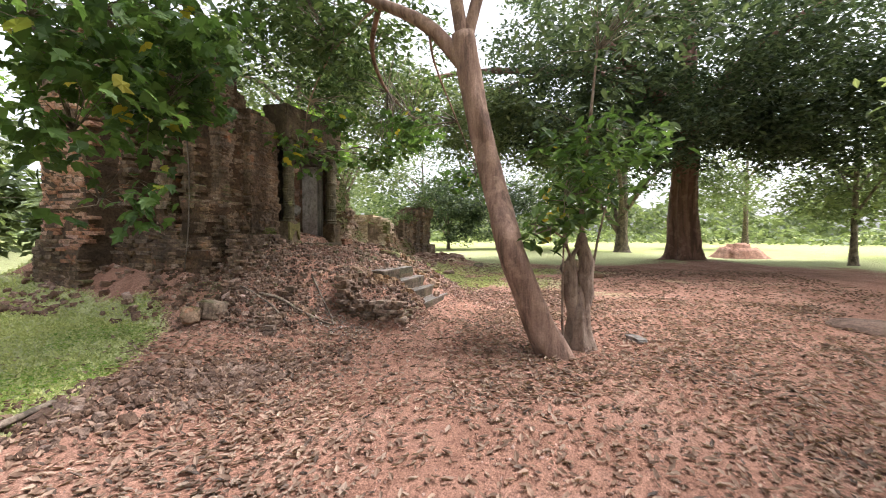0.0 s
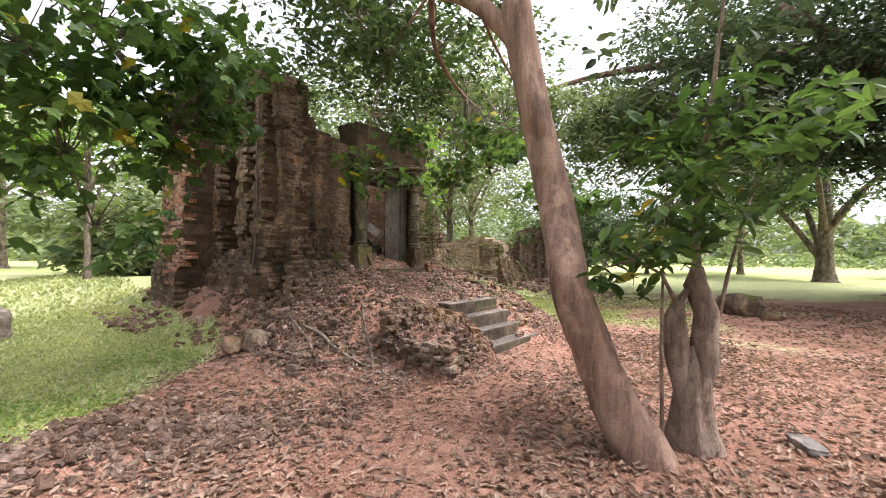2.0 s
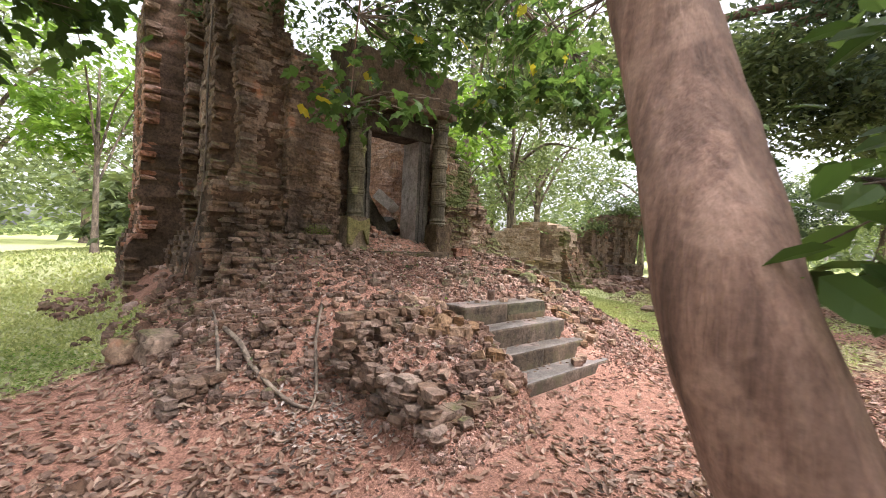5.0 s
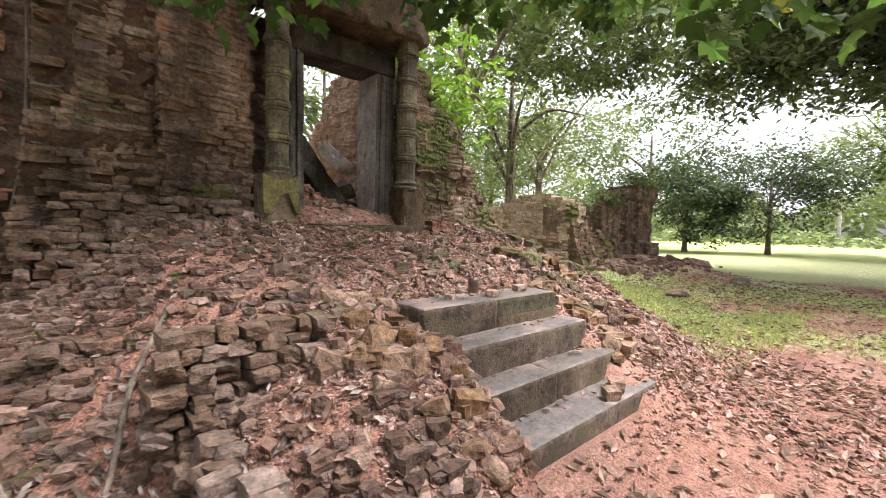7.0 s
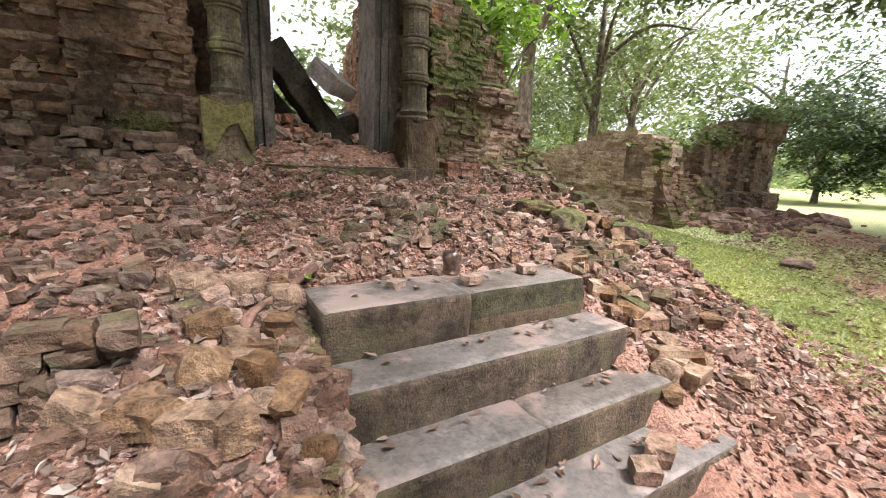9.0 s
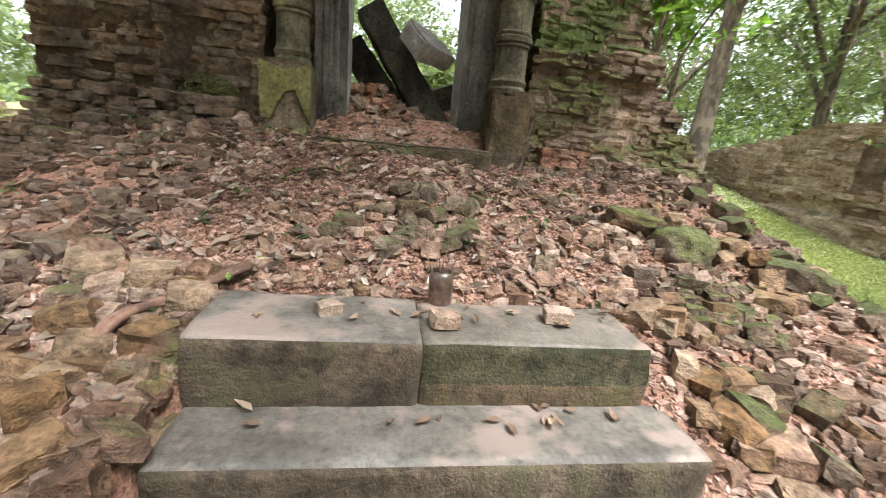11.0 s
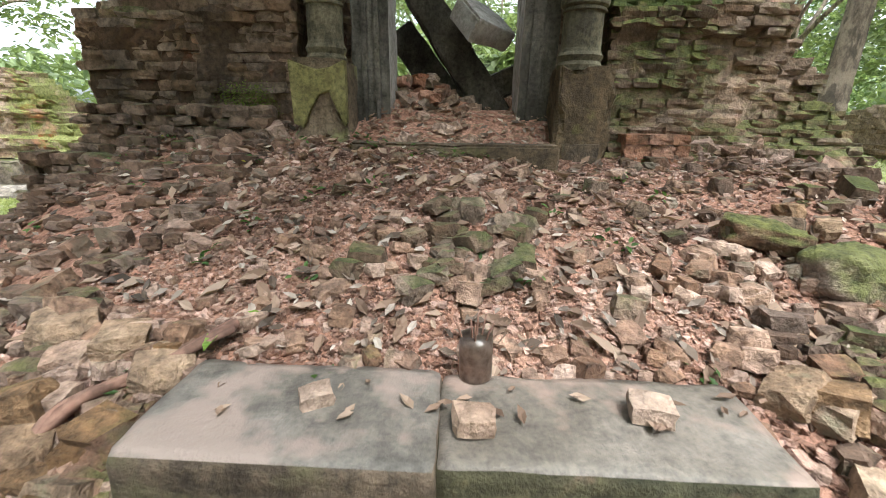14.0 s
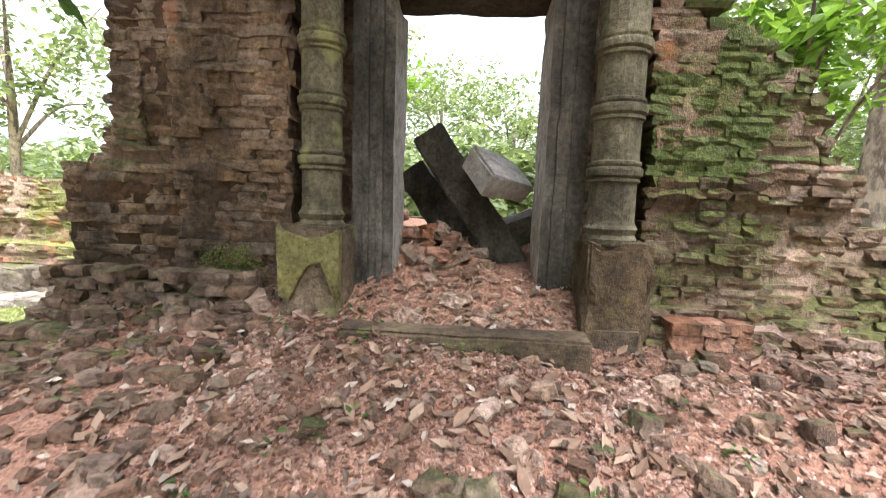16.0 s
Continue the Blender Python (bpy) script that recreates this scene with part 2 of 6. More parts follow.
LATERITE = stone_mat("grey_laterite", (0.14, 0.11, 0.085), (0.27, 0.22, 0.18), (0.4, 0.34, 0.29), (0.2, 0.19, 0.09), moss=0.4, big=1.6, fine=22)
BARK = bark_mat("pale_brown_bark", (0.08, 0.045, 0.032), (0.23, 0.135, 0.098), (0.36, 0.23, 0.172), 0.12, 9, 0.9, 0.35)
BARK_OLD = bark_mat("brown_stump_bark", (0.075, 0.046, 0.034), (0.21, 0.14, 0.105), (0.36, 0.265, 0.205), 0.3, 14, 1.0, 0.4)
BARK_DARK = bark_mat("grey_brown_bark", (0.05, 0.038, 0.028), (0.16, 0.12, 0.088), (0.3, 0.235, 0.175), 0.35, 14, 1.0)
BARK_RED = bark_mat("red_brown_bark", (0.08, 0.04, 0.028), (0.17, 0.085, 0.06), (0.26, 0.15, 0.11), 0.12, 4, 0.9)
LEAF_NEAR = leaf_mat("broad_green_leaf", (0.04, 0.07, 0.022), (0.07, 0.125, 0.038), (0.12, 0.19, 0.06), 0.48, yellow=1.0)
LEAF_CROWN = leaf_mat("crown_leaf", (0.036, 0.058, 0.025), (0.07, 0.105, 0.045), (0.125, 0.165, 0.075), 0.45)
LEAF_DARK = leaf_mat("dark_crown_leaf", (0.03, 0.046, 0.028), (0.062, 0.086, 0.05), (0.11, 0.14, 0.083), 0.42)
MOSS = leaf_mat("velvet_moss", (0.055, 0.075, 0.018), (0.11, 0.14, 0.032), (0.18, 0.21, 0.06), 0.25, 0.9)
# Haze and backlight on distant crowns are put into this paler green.
LEAF_HAZY = leaf_mat("hazy_far_leaf", (0.1, 0.125, 0.07), (0.16, 0.195, 0.1), (0.23, 0.27, 0.145), 0.42)
LEAF_LIME = leaf_mat("lime_leaf", (0.1, 0.17, 0.03), (0.16, 0.26, 0.045), (0.22, 0.33, 0.07), 0.5)
LITTER = leaf_mat("dry_leaf", (0.13, 0.08, 0.06), (0.25, 0.16, 0.122), (0.37, 0.265, 0.215), 0.12, 0.75)
GRASS = leaf_mat("grass_blade", (0.25, 0.28, 0.12), (0.37, 0.4, 0.185), (0.5, 0.5, 0.285), 0.4)
LITTER_DARK = leaf_mat("rotting_dry_leaf", (0.05, 0.034, 0.027), (0.11, 0.075, 0.06), (0.2, 0.145, 0.12), 0.05, 0.65)
LITTER_PALE = leaf_mat("bleached_dry_leaf", (0.12, 0.086, 0.072), (0.24, 0.18, 0.155), (0.48, 0.4, 0.37), 0.1, 0.55)
GRAVEL = stone_mat("red_brick_gravel", (0.16, 0.085, 0.06), (0.35, 0.2, 0.148), (0.52, 0.35, 0.28), vary="island", big=2.0, spread=1.05)
GROUND = ground_mat()

# ---------------------------------------------------------------- mesh helpers
R = np.random.default_rng(7)


def fastmesh(name, V, F, material, smooth=False):
    me = bpy.data.meshes.new(name)
    V, F = np.asarray(V, np.float32), np.asarray(F, np.int32)
    k = F.shape[1]
    me.vertices.add(len(V))
    me.vertices.foreach_set("co", V.ravel())
    me.loops.add(F.size)
    me.loops.foreach_set("vertex_index", F.ravel())
    me.polygons.add(len(F))
    me.polygons.foreach_set("loop_start", np.arange(0, F.size, k, dtype=np.int32))
    me.polygons.foreach_set("use_smooth", np.full(len(F), smooth))
    me.materials.append(material)
    me.update(calc_edges=True)
    return me


def part(name, me, parent=None, label="", m=None):
    """Links a mesh (or a bmesh) as one object under a thing or part."""
    ob = new(name, me)
    if parent is not None:
        ob.parent = parent
    if m is not None:
        ob.matrix_basis = m
    return tagged(ob, label)


def empty(name, label, category, at=(0, 0, 0), kind="", group=""):
    ob = new(name)
    ob.location = at
    ob.empty_display_size = 0.2
    return tagged(ob, label, category, group, kind)


def block_template(rng, bevel=0.1, rough=0.05, n=2, skew=0.0):
    """A worn block of unit size: a cube cut once, corners drawn in and roughened."""
    bm = bmesh.new()
    bmesh.ops.create_cube(bm, size=1)
    if n > 1:
        bmesh.ops.subdivide_edges(bm, edges=bm.edges[:], cuts=n - 1, use_grid_fill=True)
    V = np.array([v.co[:] for v in bm.verts])
    ex = (np.abs(V) > 0.49).sum(1)
    V *= (1 - bevel * np.clip(ex - 1, 0, 2) * 0.5)[:, None]
    V += rng.normal(0, rough, V.shape)
    V = V @ (np.eye(3) + rng.normal(0, skew, (3, 3)))
    F = np.array([[v.index for v in f.verts] for f in bm.faces])
    bm.free()
    return V, F


BLOCKS = [block_template(R, 0.09, 0.042) for _ in range(10)]
CHUNKS = [block_template(R, 0.15, 0.05, 2, 0.09) for _ in range(16)]
WORN = [block_template(R, 0.2, 0.06, 2, 0.08) for _ in range(16)]
TINY = [block_template(R, 0.2, 0.1, 1, 0.15) for _ in range(8)]


def boulder(rng, round_=0.7, rough=0.09, n=9):
    """A worn lump of unit size, between a cube and a ball, with smooth hollows."""
    V, F = block_template(rng, 0.0, 0.0, n)
    ball = V / np.linalg.norm(V, axis=1)[:, None] * 0.56
    V = V * (1 - round_) + ball * round_
    o = Vector(rng.uniform(-9, 9, 3))
    k = np.array([noise.noise(Vector(v) * 2.6 + o) + 0.5 * noise.noise(Vector(v) * 7 + o) for v in V])
    return V * (1 + rough * 1.6 * k)[:, None], F
brick_meshes = {}


def brick_mesh(material, i, chunk=False):
    key = (material.name, i, chunk)
    if key not in brick_meshes:
        V, F = (CHUNKS if chunk else BLOCKS)[i]
        brick_meshes[key] = fastmesh("brick", V, F, material)
    return brick_meshes[key]


def rotz(a):
    c, s = np.cos(a), np.sin(a)
    M = np.zeros((len(a), 3, 3))
    M[:, 0, 0], M[:, 0, 1], M[:, 1, 0], M[:, 1, 1], M[:, 2, 2] = c, -s, s, c, 1
    return M


def randrot(rng, n, tilt=0.35):
    """Random turns about z with a random tilt."""
    a, b, c = rng.uniform(0, 6.283, n), rng.normal(0, tilt, n), rng.normal(0, tilt, n)
    Z = rotz(a)
    X = np.zeros((n, 3, 3))
    X[:, 0, 0], X[:, 1, 1], X[:, 1, 2], X[:, 2, 1], X[:, 2, 2] = 1, np.cos(b), -np.sin(b), np.sin(b), np.cos(b)
    Y = np.zeros((n, 3, 3))
    Y[:, 1, 1], Y[:, 0, 0], Y[:, 0, 2], Y[:, 2, 0], Y[:, 2, 2] = 1, np.cos(c), np.sin(c), -np.sin(c), np.cos(c)
    return Z @ Y @ X


def scatter(templates, rng, P, S, M):
    """One joined mesh of many worn blocks at P, of sizes S, turned by M."""
    n = len(P)
    pick = rng.integers(0, len(templates), n)
    Vs = np.stack([t[0] for t in templates])[pick] * S[:, None, :]
    Vs = np.einsum("nij,nkj->nki", M, Vs) + P[:, None, :]
    F = templates[0][1]
    Fs = F[None] + (np.arange(n) * len(templates[0][0]))[:, None, None]
    return Vs.reshape(-1, 3), Fs.reshape(-1, F.shape[1])


def tube(pts, radii, seg=12, step=0.12, rng=R, rough=0.06, flute=None):
    """A tapering limb along a smoothed path; flute(a, s) may shape its section."""
    P, r = np.array(pts, float), np.array(radii, float)
    t = np.arange(len(P))
    L = np.linalg.norm(np.diff(P, axis=0), axis=1).sum()
    q = np.linspace(0, len(P) - 1, max(3, int(L / step)))
    Pe = np.vstack([2 * P[0] - P[1], P, 2 * P[-1] - P[-2]])
    i = np.clip(q.astype(int), 0, len(P) - 2)
    f = (q - i)[:, None]
    p0, p1, p2, p3 = Pe[i], Pe[i + 1], Pe[i + 2], Pe[i + 3]
    C = 0.5 * (2 * p1 + (p2 - p0) * f + (2 * p0 - 5 * p1 + 4 * p2 - p3) * f**2 + (3 * p1 - p0 - 3 * p2 + p3) * f**3)
    rr = np.interp(q, t, r)
    T = np.gradient(C, axis=0)
    T /= np.linalg.norm(T, axis=1)[:, None]
    ref = np.array([1.0, 0.0, 0.0]) if abs(T[0][0]) < 0.9 else np.array([0.0, 1.0, 0.0])
    U = np.cross(T, ref)
    U /= np.linalg.norm(U, axis=1)[:, None]
    W = np.cross(T, U)
    a = np.linspace(0, 2 * np.pi, seg, endpoint=False)
    lump = 1 + rough * np.sin(a[None] * 3 + q[:, None] * 2.1) + rng.normal(0, rough * 0.35, (len(q), seg))
    if flute:
        lump = lump * np.array([[flute(x, s) for x in a] for s in q / (len(P) - 1)])
    V = C[:, None] + (rr[:, None] * lump)[..., None] * (np.cos(a)[None, :, None] * U[:, None] + np.sin(a)[None, :, None] * W[:, None])
    V = np.vstack([V.reshape(-1, 3), C[-1:] + T[-1:] * rr[-1] * 0.3])
    F = []
    n = len(q)
    for j in range(n - 1):
        for k in range(seg):
            F.append((j * seg + k, j * seg + (k + 1) % seg, (j + 1) * seg + (k + 1) % seg, (j + 1) * seg + k))
    for k in range(seg):
        F.append(((n - 1) * seg + k, (n - 1) * seg + (k + 1) % seg, n * seg, n * seg))
    return V, np.array([f for f in F if f[2] != f[3]]), np.array([f[:3] for f in F if f[2] == f[3]])


def tube_mesh(name, material, tubes):
    """Several limbs in one mesh."""
    verts, faces, off = [], [], 0
    for V, Q, T3 in tubes:
        verts.append(V)
        faces += [tuple(int(x) + off for x in f) for f in Q] + [tuple(int(x) + off for x in f) for f in T3]
        off += len(V)
    me = bpy.data.meshes.new(name)
    me.from_pydata(np.vstack(verts).tolist(), [], faces)
    me.polygons.foreach_set("use_smooth", [True] * len(me.polygons))
    me.materials.append(material)
    return me


LEAF2 = (np.array([(0, 0, 0), (0.5, -0.24, 0.05), (1, 0, -0.06), (0.5, 0.24, 0.05)]), np.array([(0, 1, 2), (0, 2, 3)]))
LEAF6 = (np.array([(0, 0, 0), (0.28, -0.2, 0.05), (0.68, -0.19, 0.03), (1, 0, -0.1), (0.68, 0.19, 0.03), (0.28, 0.2, 0.05), (0.5, 0, -0.01)]),
         np.array([(0, 1, 6), (1, 2, 6), (2, 3, 6), (3, 4, 6), (4, 5, 6), (5, 0, 6)]))
DRY = (np.array([(0, 0, 0.04), (0.26, -0.17, 0.2), (0.66, -0.2, 0.13), (1, 0.05, 0.2), (0.74, 0.13, 0.2), (0.34, 0.21, 0.15), (0.5, 0, 0.0)]), LEAF6[1])
LOBED = (np.array([(0, 0, 0), (0.12, -0.2, 0.03), (0.3, -0.36, 0.02), (0.42, -0.2, 0.05), (0.66, -0.3, -0.03), (0.74, -0.14, 0.0), (1, 0, -0.14), (0.74, 0.14, 0.0), (0.66, 0.3, -0.03), (0.42, 0.2, 0.05), (0.3, 0.36, 0.02), (0.12, 0.2, 0.03), (0.45, 0, -0.02)]),
         np.array([(k, (k + 1) % 12, 12) for k in range(12)]))


def leaves(name, rng, P, size, material, shape=LEAF2, droop=0.35, tilt=0.6, spread=0.3, M=None):
    n = len(P)
    s = size * rng.uniform(1 - spread, 1 + spread, n)
    if M is None:
        a = rng.uniform(0, 6.283, n)
        d = np.stack([np.cos(a), np.sin(a), rng.normal(-droop, tilt * 0.6, n)], 1)
        d /= np.linalg.norm(d, axis=1)[:, None]
        u = np.stack([rng.normal(0, tilt, n), rng.normal(0, tilt, n), np.ones(n)], 1)
        y = np.cross(u, d)
        y /= np.linalg.norm(y, axis=1)[:, None]
        M = np.stack([d, y, np.cross(d, y)], 2)
    V = np.einsum("nij,kj->nki", M, shape[0]) * s[:, None, None] + P[:, None, :]
    F = shape[1][None] + (np.arange(n) * len(shape[0]))[:, None, None]
    return fastmesh(name, V.reshape(-1, 3), F.reshape(-1, 3), material)


def crown_points(rng, clusters, clumps, per, clump, shell=0.55, flat=0.6):
    """Leaf places: clumps in the outer part of some ellipsoids, leaves round each clump."""
    w = np.array([r[0] * r[1] + r[0] * r[2] for _, r in clusters], float)
    pick = rng.choice(len(clusters), clumps, p=w / w.sum())
    C, Rr = np.array([c for c, _ in clusters], float)[pick], np.array([r for _, r in clusters], float)[pick]
    d = rng.normal(0, 1, (clumps, 3))
    d /= np.linalg.norm(d, axis=1)[:, None]
    centres = C + d * Rr * (rng.uniform(shell**2, 1.0, clumps) ** 0.5)[:, None]
    k = rng.integers(int(per * 0.5), int(per * 1.5) + 1, clumps)
    pts = np.repeat(centres, k, axis=0)
    return pts + rng.normal(0, clump, pts.shape) * (1, 1, flat), centres


def smooth(x, a, b):
    t = np.clip((x - a) / (b - a), 0, 1)
    return t * t * (3 - 2 * t)


class Waves:
    """Smooth noise of the plan: a sum of sines in random directions."""

    def __init__(self, seed, scale, n=14):
        g = np.random.default_rng(seed)
        a, f = g.uniform(0, 6.283, n), g.uniform(0.6, 2.2, n) * scale
        self.k, self.p, self.n = np.stack([np.cos(a) * f, np.sin(a) * f]), g.uniform(0, 6.283, n), n

    def __call__(self, x, y):
        x, y = np.asarray(x, float), np.asarray(y, float)
        return np.sin(x[..., None] * self.k[0] + y[..., None] * self.k[1] + self.p).sum(-1) / self.n**0.5


W1, W2, W3 = Waves(1, 0.35), Waves(2, 2.6), Waves(3, 9.0)
STEPS = ((3.51, 3.86, 0.85), (3.28, 3.56, 0.65), (3.06, 3.33, 0.45), (2.8, 3.11, 0.26))
SX0, SX1 = 6.86, 8.42


def ground_z(x, y):
    """The lie of the land: a rubble mound about the tower, a rise behind it, low mounds under ruins and trees."""
    x, y = np.asarray(x, float), np.asarray(y, float)
    reach = 2.1 + 0.9 * smooth(x, 5.3, 6.4)
    front = np.clip(1 - (np.maximum(5.65 - y, 0) / reach) ** 2 - (np.maximum(y - 9.2, 0) / 1.6) ** 2, 0, 1)
    m = front * np.clip(1 - np.maximum(5.65 - x, 0) / 1.5, 0, 1) * np.clip(1 - np.maximum(x - 9.5, 0) / 1.6, 0, 1) ** 1.25
    z = 1.19 * m + 0.16 * smooth(y, 5.25, 5.85) * m + 0.05 + 0.13 * smooth(y, 2, 7) * smooth(x, 7.5, 3.5)
    z += 0.07 * np.exp(-(((x - 7.45) / 0.8) ** 2 + ((y - 5.08) / 0.22) ** 2)) + 0.1 * smooth(y, 5.5, 6.0) * smooth(y, 7.2, 6.4) * smooth(x, 6.82, 6.95) * smooth(x, 8.2, 8.05)
    z += 0.07 * np.exp(-(((x - 8.0) / 1.0) ** 2 + ((y - 2.62) / 0.35) ** 2))
    z += 1.05 * smooth(y, 7.2, 12.6) * np.exp(-(((x - 14.2) / 2.6) ** 2))
    z += 0.75 * np.exp(-(((x - 5.5) / 5) ** 2 + ((y - 14) / 5) ** 2)) + 0.5 * smooth(y, 12, 24) * smooth(x, 14, 6)
    z -= 0.14 * np.exp(-(((x - 2.8) / 1.6) ** 2 + ((y - 2.6) / 1.2) ** 2))
    z += 0.45 * np.exp(-(((x - 18.0) / 2.6) ** 2 + ((y - 6.7) / 1.6) ** 2)) + 0.25 * np.exp(-(((x - 15) / 1.6) ** 2 + ((y - 9) / 3) ** 2))
    z += 0.25 * np.exp(-(((x - 23.4) / 3) ** 2 + ((y + 4.6) / 3) ** 2)) + 0.22 * np.exp(-(((x - 2.7) / 0.7) ** 2 + ((y - 3.85) / 0.42) ** 2))
    z += 0.2 * smooth(x, 5.55, 5.72) * smooth(x, 6.95, 6.8) * smooth(y, 2.5, 2.75) * smooth(y, 3.7, 3.2)
    z -= 0.07 * np.exp(-(((x - 5.7) / 1.1) ** 2 + ((y - 0.15) / 0.9) ** 2))
    near = np.exp(-(((x - 6) / 14) ** 2 + ((y - 3) / 14) ** 2))
    z += 0.03 * W1(x, y) * smooth(np.hypot(x - 4, y - 2), 4, 12) + near * (0.016 + 0.02 * m) * W2(x, y) + near * (0.006 + 0.011 * m) * W3(x, y)
    inside = (x > SX0 - 0.02) & (x < 8.25)
    cut = np.where(y < 2.75, 9, np.where(y < 3.1, 0.13, np.where(y < 3.32, 0.3, np.where(y < 3.55, 0.48, np.where(y < 3.76, 0.72, 9)))))
    return np.where(inside, np.minimum(z, cut), z)


def grass_at(x, y):
    """How grassy the ground is, 0 to 1."""
    x, y = np.asarray(x, float), np.asarray(y, float)
    w = W1(x * 3, y * 3) * 0.13 + W2(x, y) * 0.07
    left = smooth(y - np.maximum(0.55 * (x - 2.2), 0) * 1.5, 3.6, 4.5) * smooth(x + np.maximum(4.2 - y, 0), 4.8, 4.1)
    back = smooth(y, 9.5, 11.0)
    strip = smooth(x - 0.55 * (y - 3.3), 9.6, 10.1) * smooth(y, 1.4, 3.6) * smooth(x, 17.0, 13.0) * (0.48 + 0.45 * smooth(y, 3.4, 5.5))
    right = smooth(x, 9.5, 12.5) * smooth(y, -7, 4) * 0.5 + smooth(x, 19, 27)
    side = smooth(y, -8, -14)
    west = smooth(x, -4, -9)
    return np.clip(np.maximum.reduce([left, back * 0.95, strip, right, side, west]) + w, 0, 1)


# ---------------------------------------------------------------- ground
def axis_steps(lo, hi, fine, near):
    out, v, s = [near[0]], near[0], fine
    while v < near[1]:
        v += fine
        out.append(v)
    while v < hi:
        s *= 1.13
        v += s
        out.append(v)
    v, s = near[0], fine
    while v > lo:
        s *= 1.13
        v -= s
        out.insert(0, v)
    return np.array(out)


def build_ground():
    xs, ys = axis_steps(-420, 420, 0.075, (-1.5, 13.5)), axis_steps(-420, 420, 0.075, (-3.5, 9.5))
    X, Y = np.meshgrid(xs, ys)
    V = np.stack([X, Y, ground_z(X, Y)], -1).reshape(-1, 3)
    nx, ny = len(xs), len(ys)
    i = (np.arange(ny - 1)[:, None] * nx + np.arange(nx - 1)[None]).ravel()
    me = fastmesh("ground", V, np.stack([i, i + 1, i + nx + 1, i + nx], 1), GROUND, True)
    at = me.attributes.new("grass", "FLOAT", "POINT")
    at.data.foreach_set("value", grass_at(X, Y).ravel().astype(np.float32))
    me.attributes.new("meadow", "FLOAT", "POINT").data.foreach_set("value", smooth(np.hypot(X - 8, Y - 2), 22, 30).ravel().astype(np.float32))
    tagged(new("ground", me), "red bare earth with leaf litter and patches of grass", "ground", kind="structure")


build_ground()

# ---------------------------------------------------------------- brickwork
COURSE = 0.066


def rugged(z):
    """The lower courses are the most eroded."""
    return float(smooth(z, 2.5, 1.7))


def lay(rng, z0, z1, u0, u1, top, face, out=lambda u, z: 0.0, lo=0.16, hi=0.34, miss=0.07, course=COURSE):
    """Bricks of one wall face: (place, turn, size). face(u, d): plan point at u along the face and d proud of it, and its turn."""
    made = []
    z, row = z0, 0
    while z < z1:
        h = course * rng.uniform(0.88, 1.14)
        u = u0(z) - rng.uniform(0, 0.05)
        while u < u1(z):
            w = rng.uniform(lo, hi)
            if u + w > u1(z) + 0.06:
                w = max(0.08, u1(z) - u)
            m = u + w / 2
            if z < top(m) and rng.random() > miss * (0.35 + 0.65 * rugged(z)):
                d = out(m, z) + rng.normal(0, 0.0045 + 0.011 * rugged(z)) - (0.04 if rng.random() < 0.03 + 0.07 * rugged(z) else 0.0)
                x, y, a = face(m, d - 0.1)
                full = 1.0 + 0.13 * float(smooth(z, 1.9, 2.4))
                made.append(((x, y, z + h / 2), a + rng.normal(0, 0.015), (w * (2 * full - 1) ** 0.5, 0.2, h * full)))
            u += w
        z += h
        row += 1
    return made


def core(rng, z0, z1, u0, u1, top, face, thick, out=lambda u, z: 0.0, cell=0.11, recess=0.015):
    """The wall's body behind its bricks: one closed, rough shell, cut to the wall's broken outline."""
    lo, hi = min(u0(z0), u0(z1)), max(u1(z0), u1(z1))
    us, zs = np.arange(lo, hi + cell, cell), np.arange(z0, z1 + 0.09, 0.09)
    full = {(i, j) for i in range(len(us) - 1) for j in range(len(zs) - 1)
            if u0(zs[j]) + 0.02 < (us[i] + us[i + 1]) / 2 < u1(zs[j]) - 0.02 and zs[j] + 0.05 < top((us[i] + us[i + 1]) / 2)}
    ids, V, F = {}, [], []

    def vert(i, j, back):
        key = (i, j, back)
        if key not in ids:
            d = out(us[i], zs[j]) - recess + rng.normal(0, 0.012) if not back else -thick
            x, y, _ = face(us[i] + rng.normal(0, 0.012), d)
            ids[key] = len(V)
            V.append((x, y, zs[j] + rng.normal(0, 0.008)))
        return ids[key]

    for i, j in full:
        F.append([vert(i, j, 0), vert(i + 1, j, 0), vert(i + 1, j + 1, 0), vert(i, j + 1, 0)])
        F.append([vert(i, j, 1), vert(i, j + 1, 1), vert(i + 1, j + 1, 1), vert(i + 1, j, 1)])
        for di, dj, a, b in ((-1, 0, (i, j), (i, j + 1)), (1, 0, (i + 1, j + 1), (i + 1, j)), (0, -1, (i + 1, j), (i, j)), (0, 1, (i, j + 1), (i + 1, j + 1))):
            if (i + di, j + dj) not in full:
                F.append([vert(*b, 0), vert(*a, 0), vert(*a, 1), vert(*b, 1)])
    return V, F


def joined(name, rng, rows, material, parent, label=""):
    P, A, S = np.array([r[0] for r in rows]), np.array([r[1] for r in rows]), np.array([r[2] for r in rows])
    V, F = scatter(BLOCKS, rng, P, S, rotz(A))
    return tagged(part(name, fastmesh(name, V, F, material), parent, label), kind="stuff")


def singly(rng, rows, material, parent, name="brick", mossy=None):
    for p, a, s in rows:
        me = brick_mesh(VELVET if mossy and mossy(p) else material, int(rng.integers(0, len(BLOCKS))))
        part(name, me, parent, "", Matrix.LocRotScale(p, Euler((rng.normal(0, 0.012), rng.normal(0, 0.012), a)), s))


def along_x(y0):
    return lambda u, d: (u, y0 - d, 0.0)


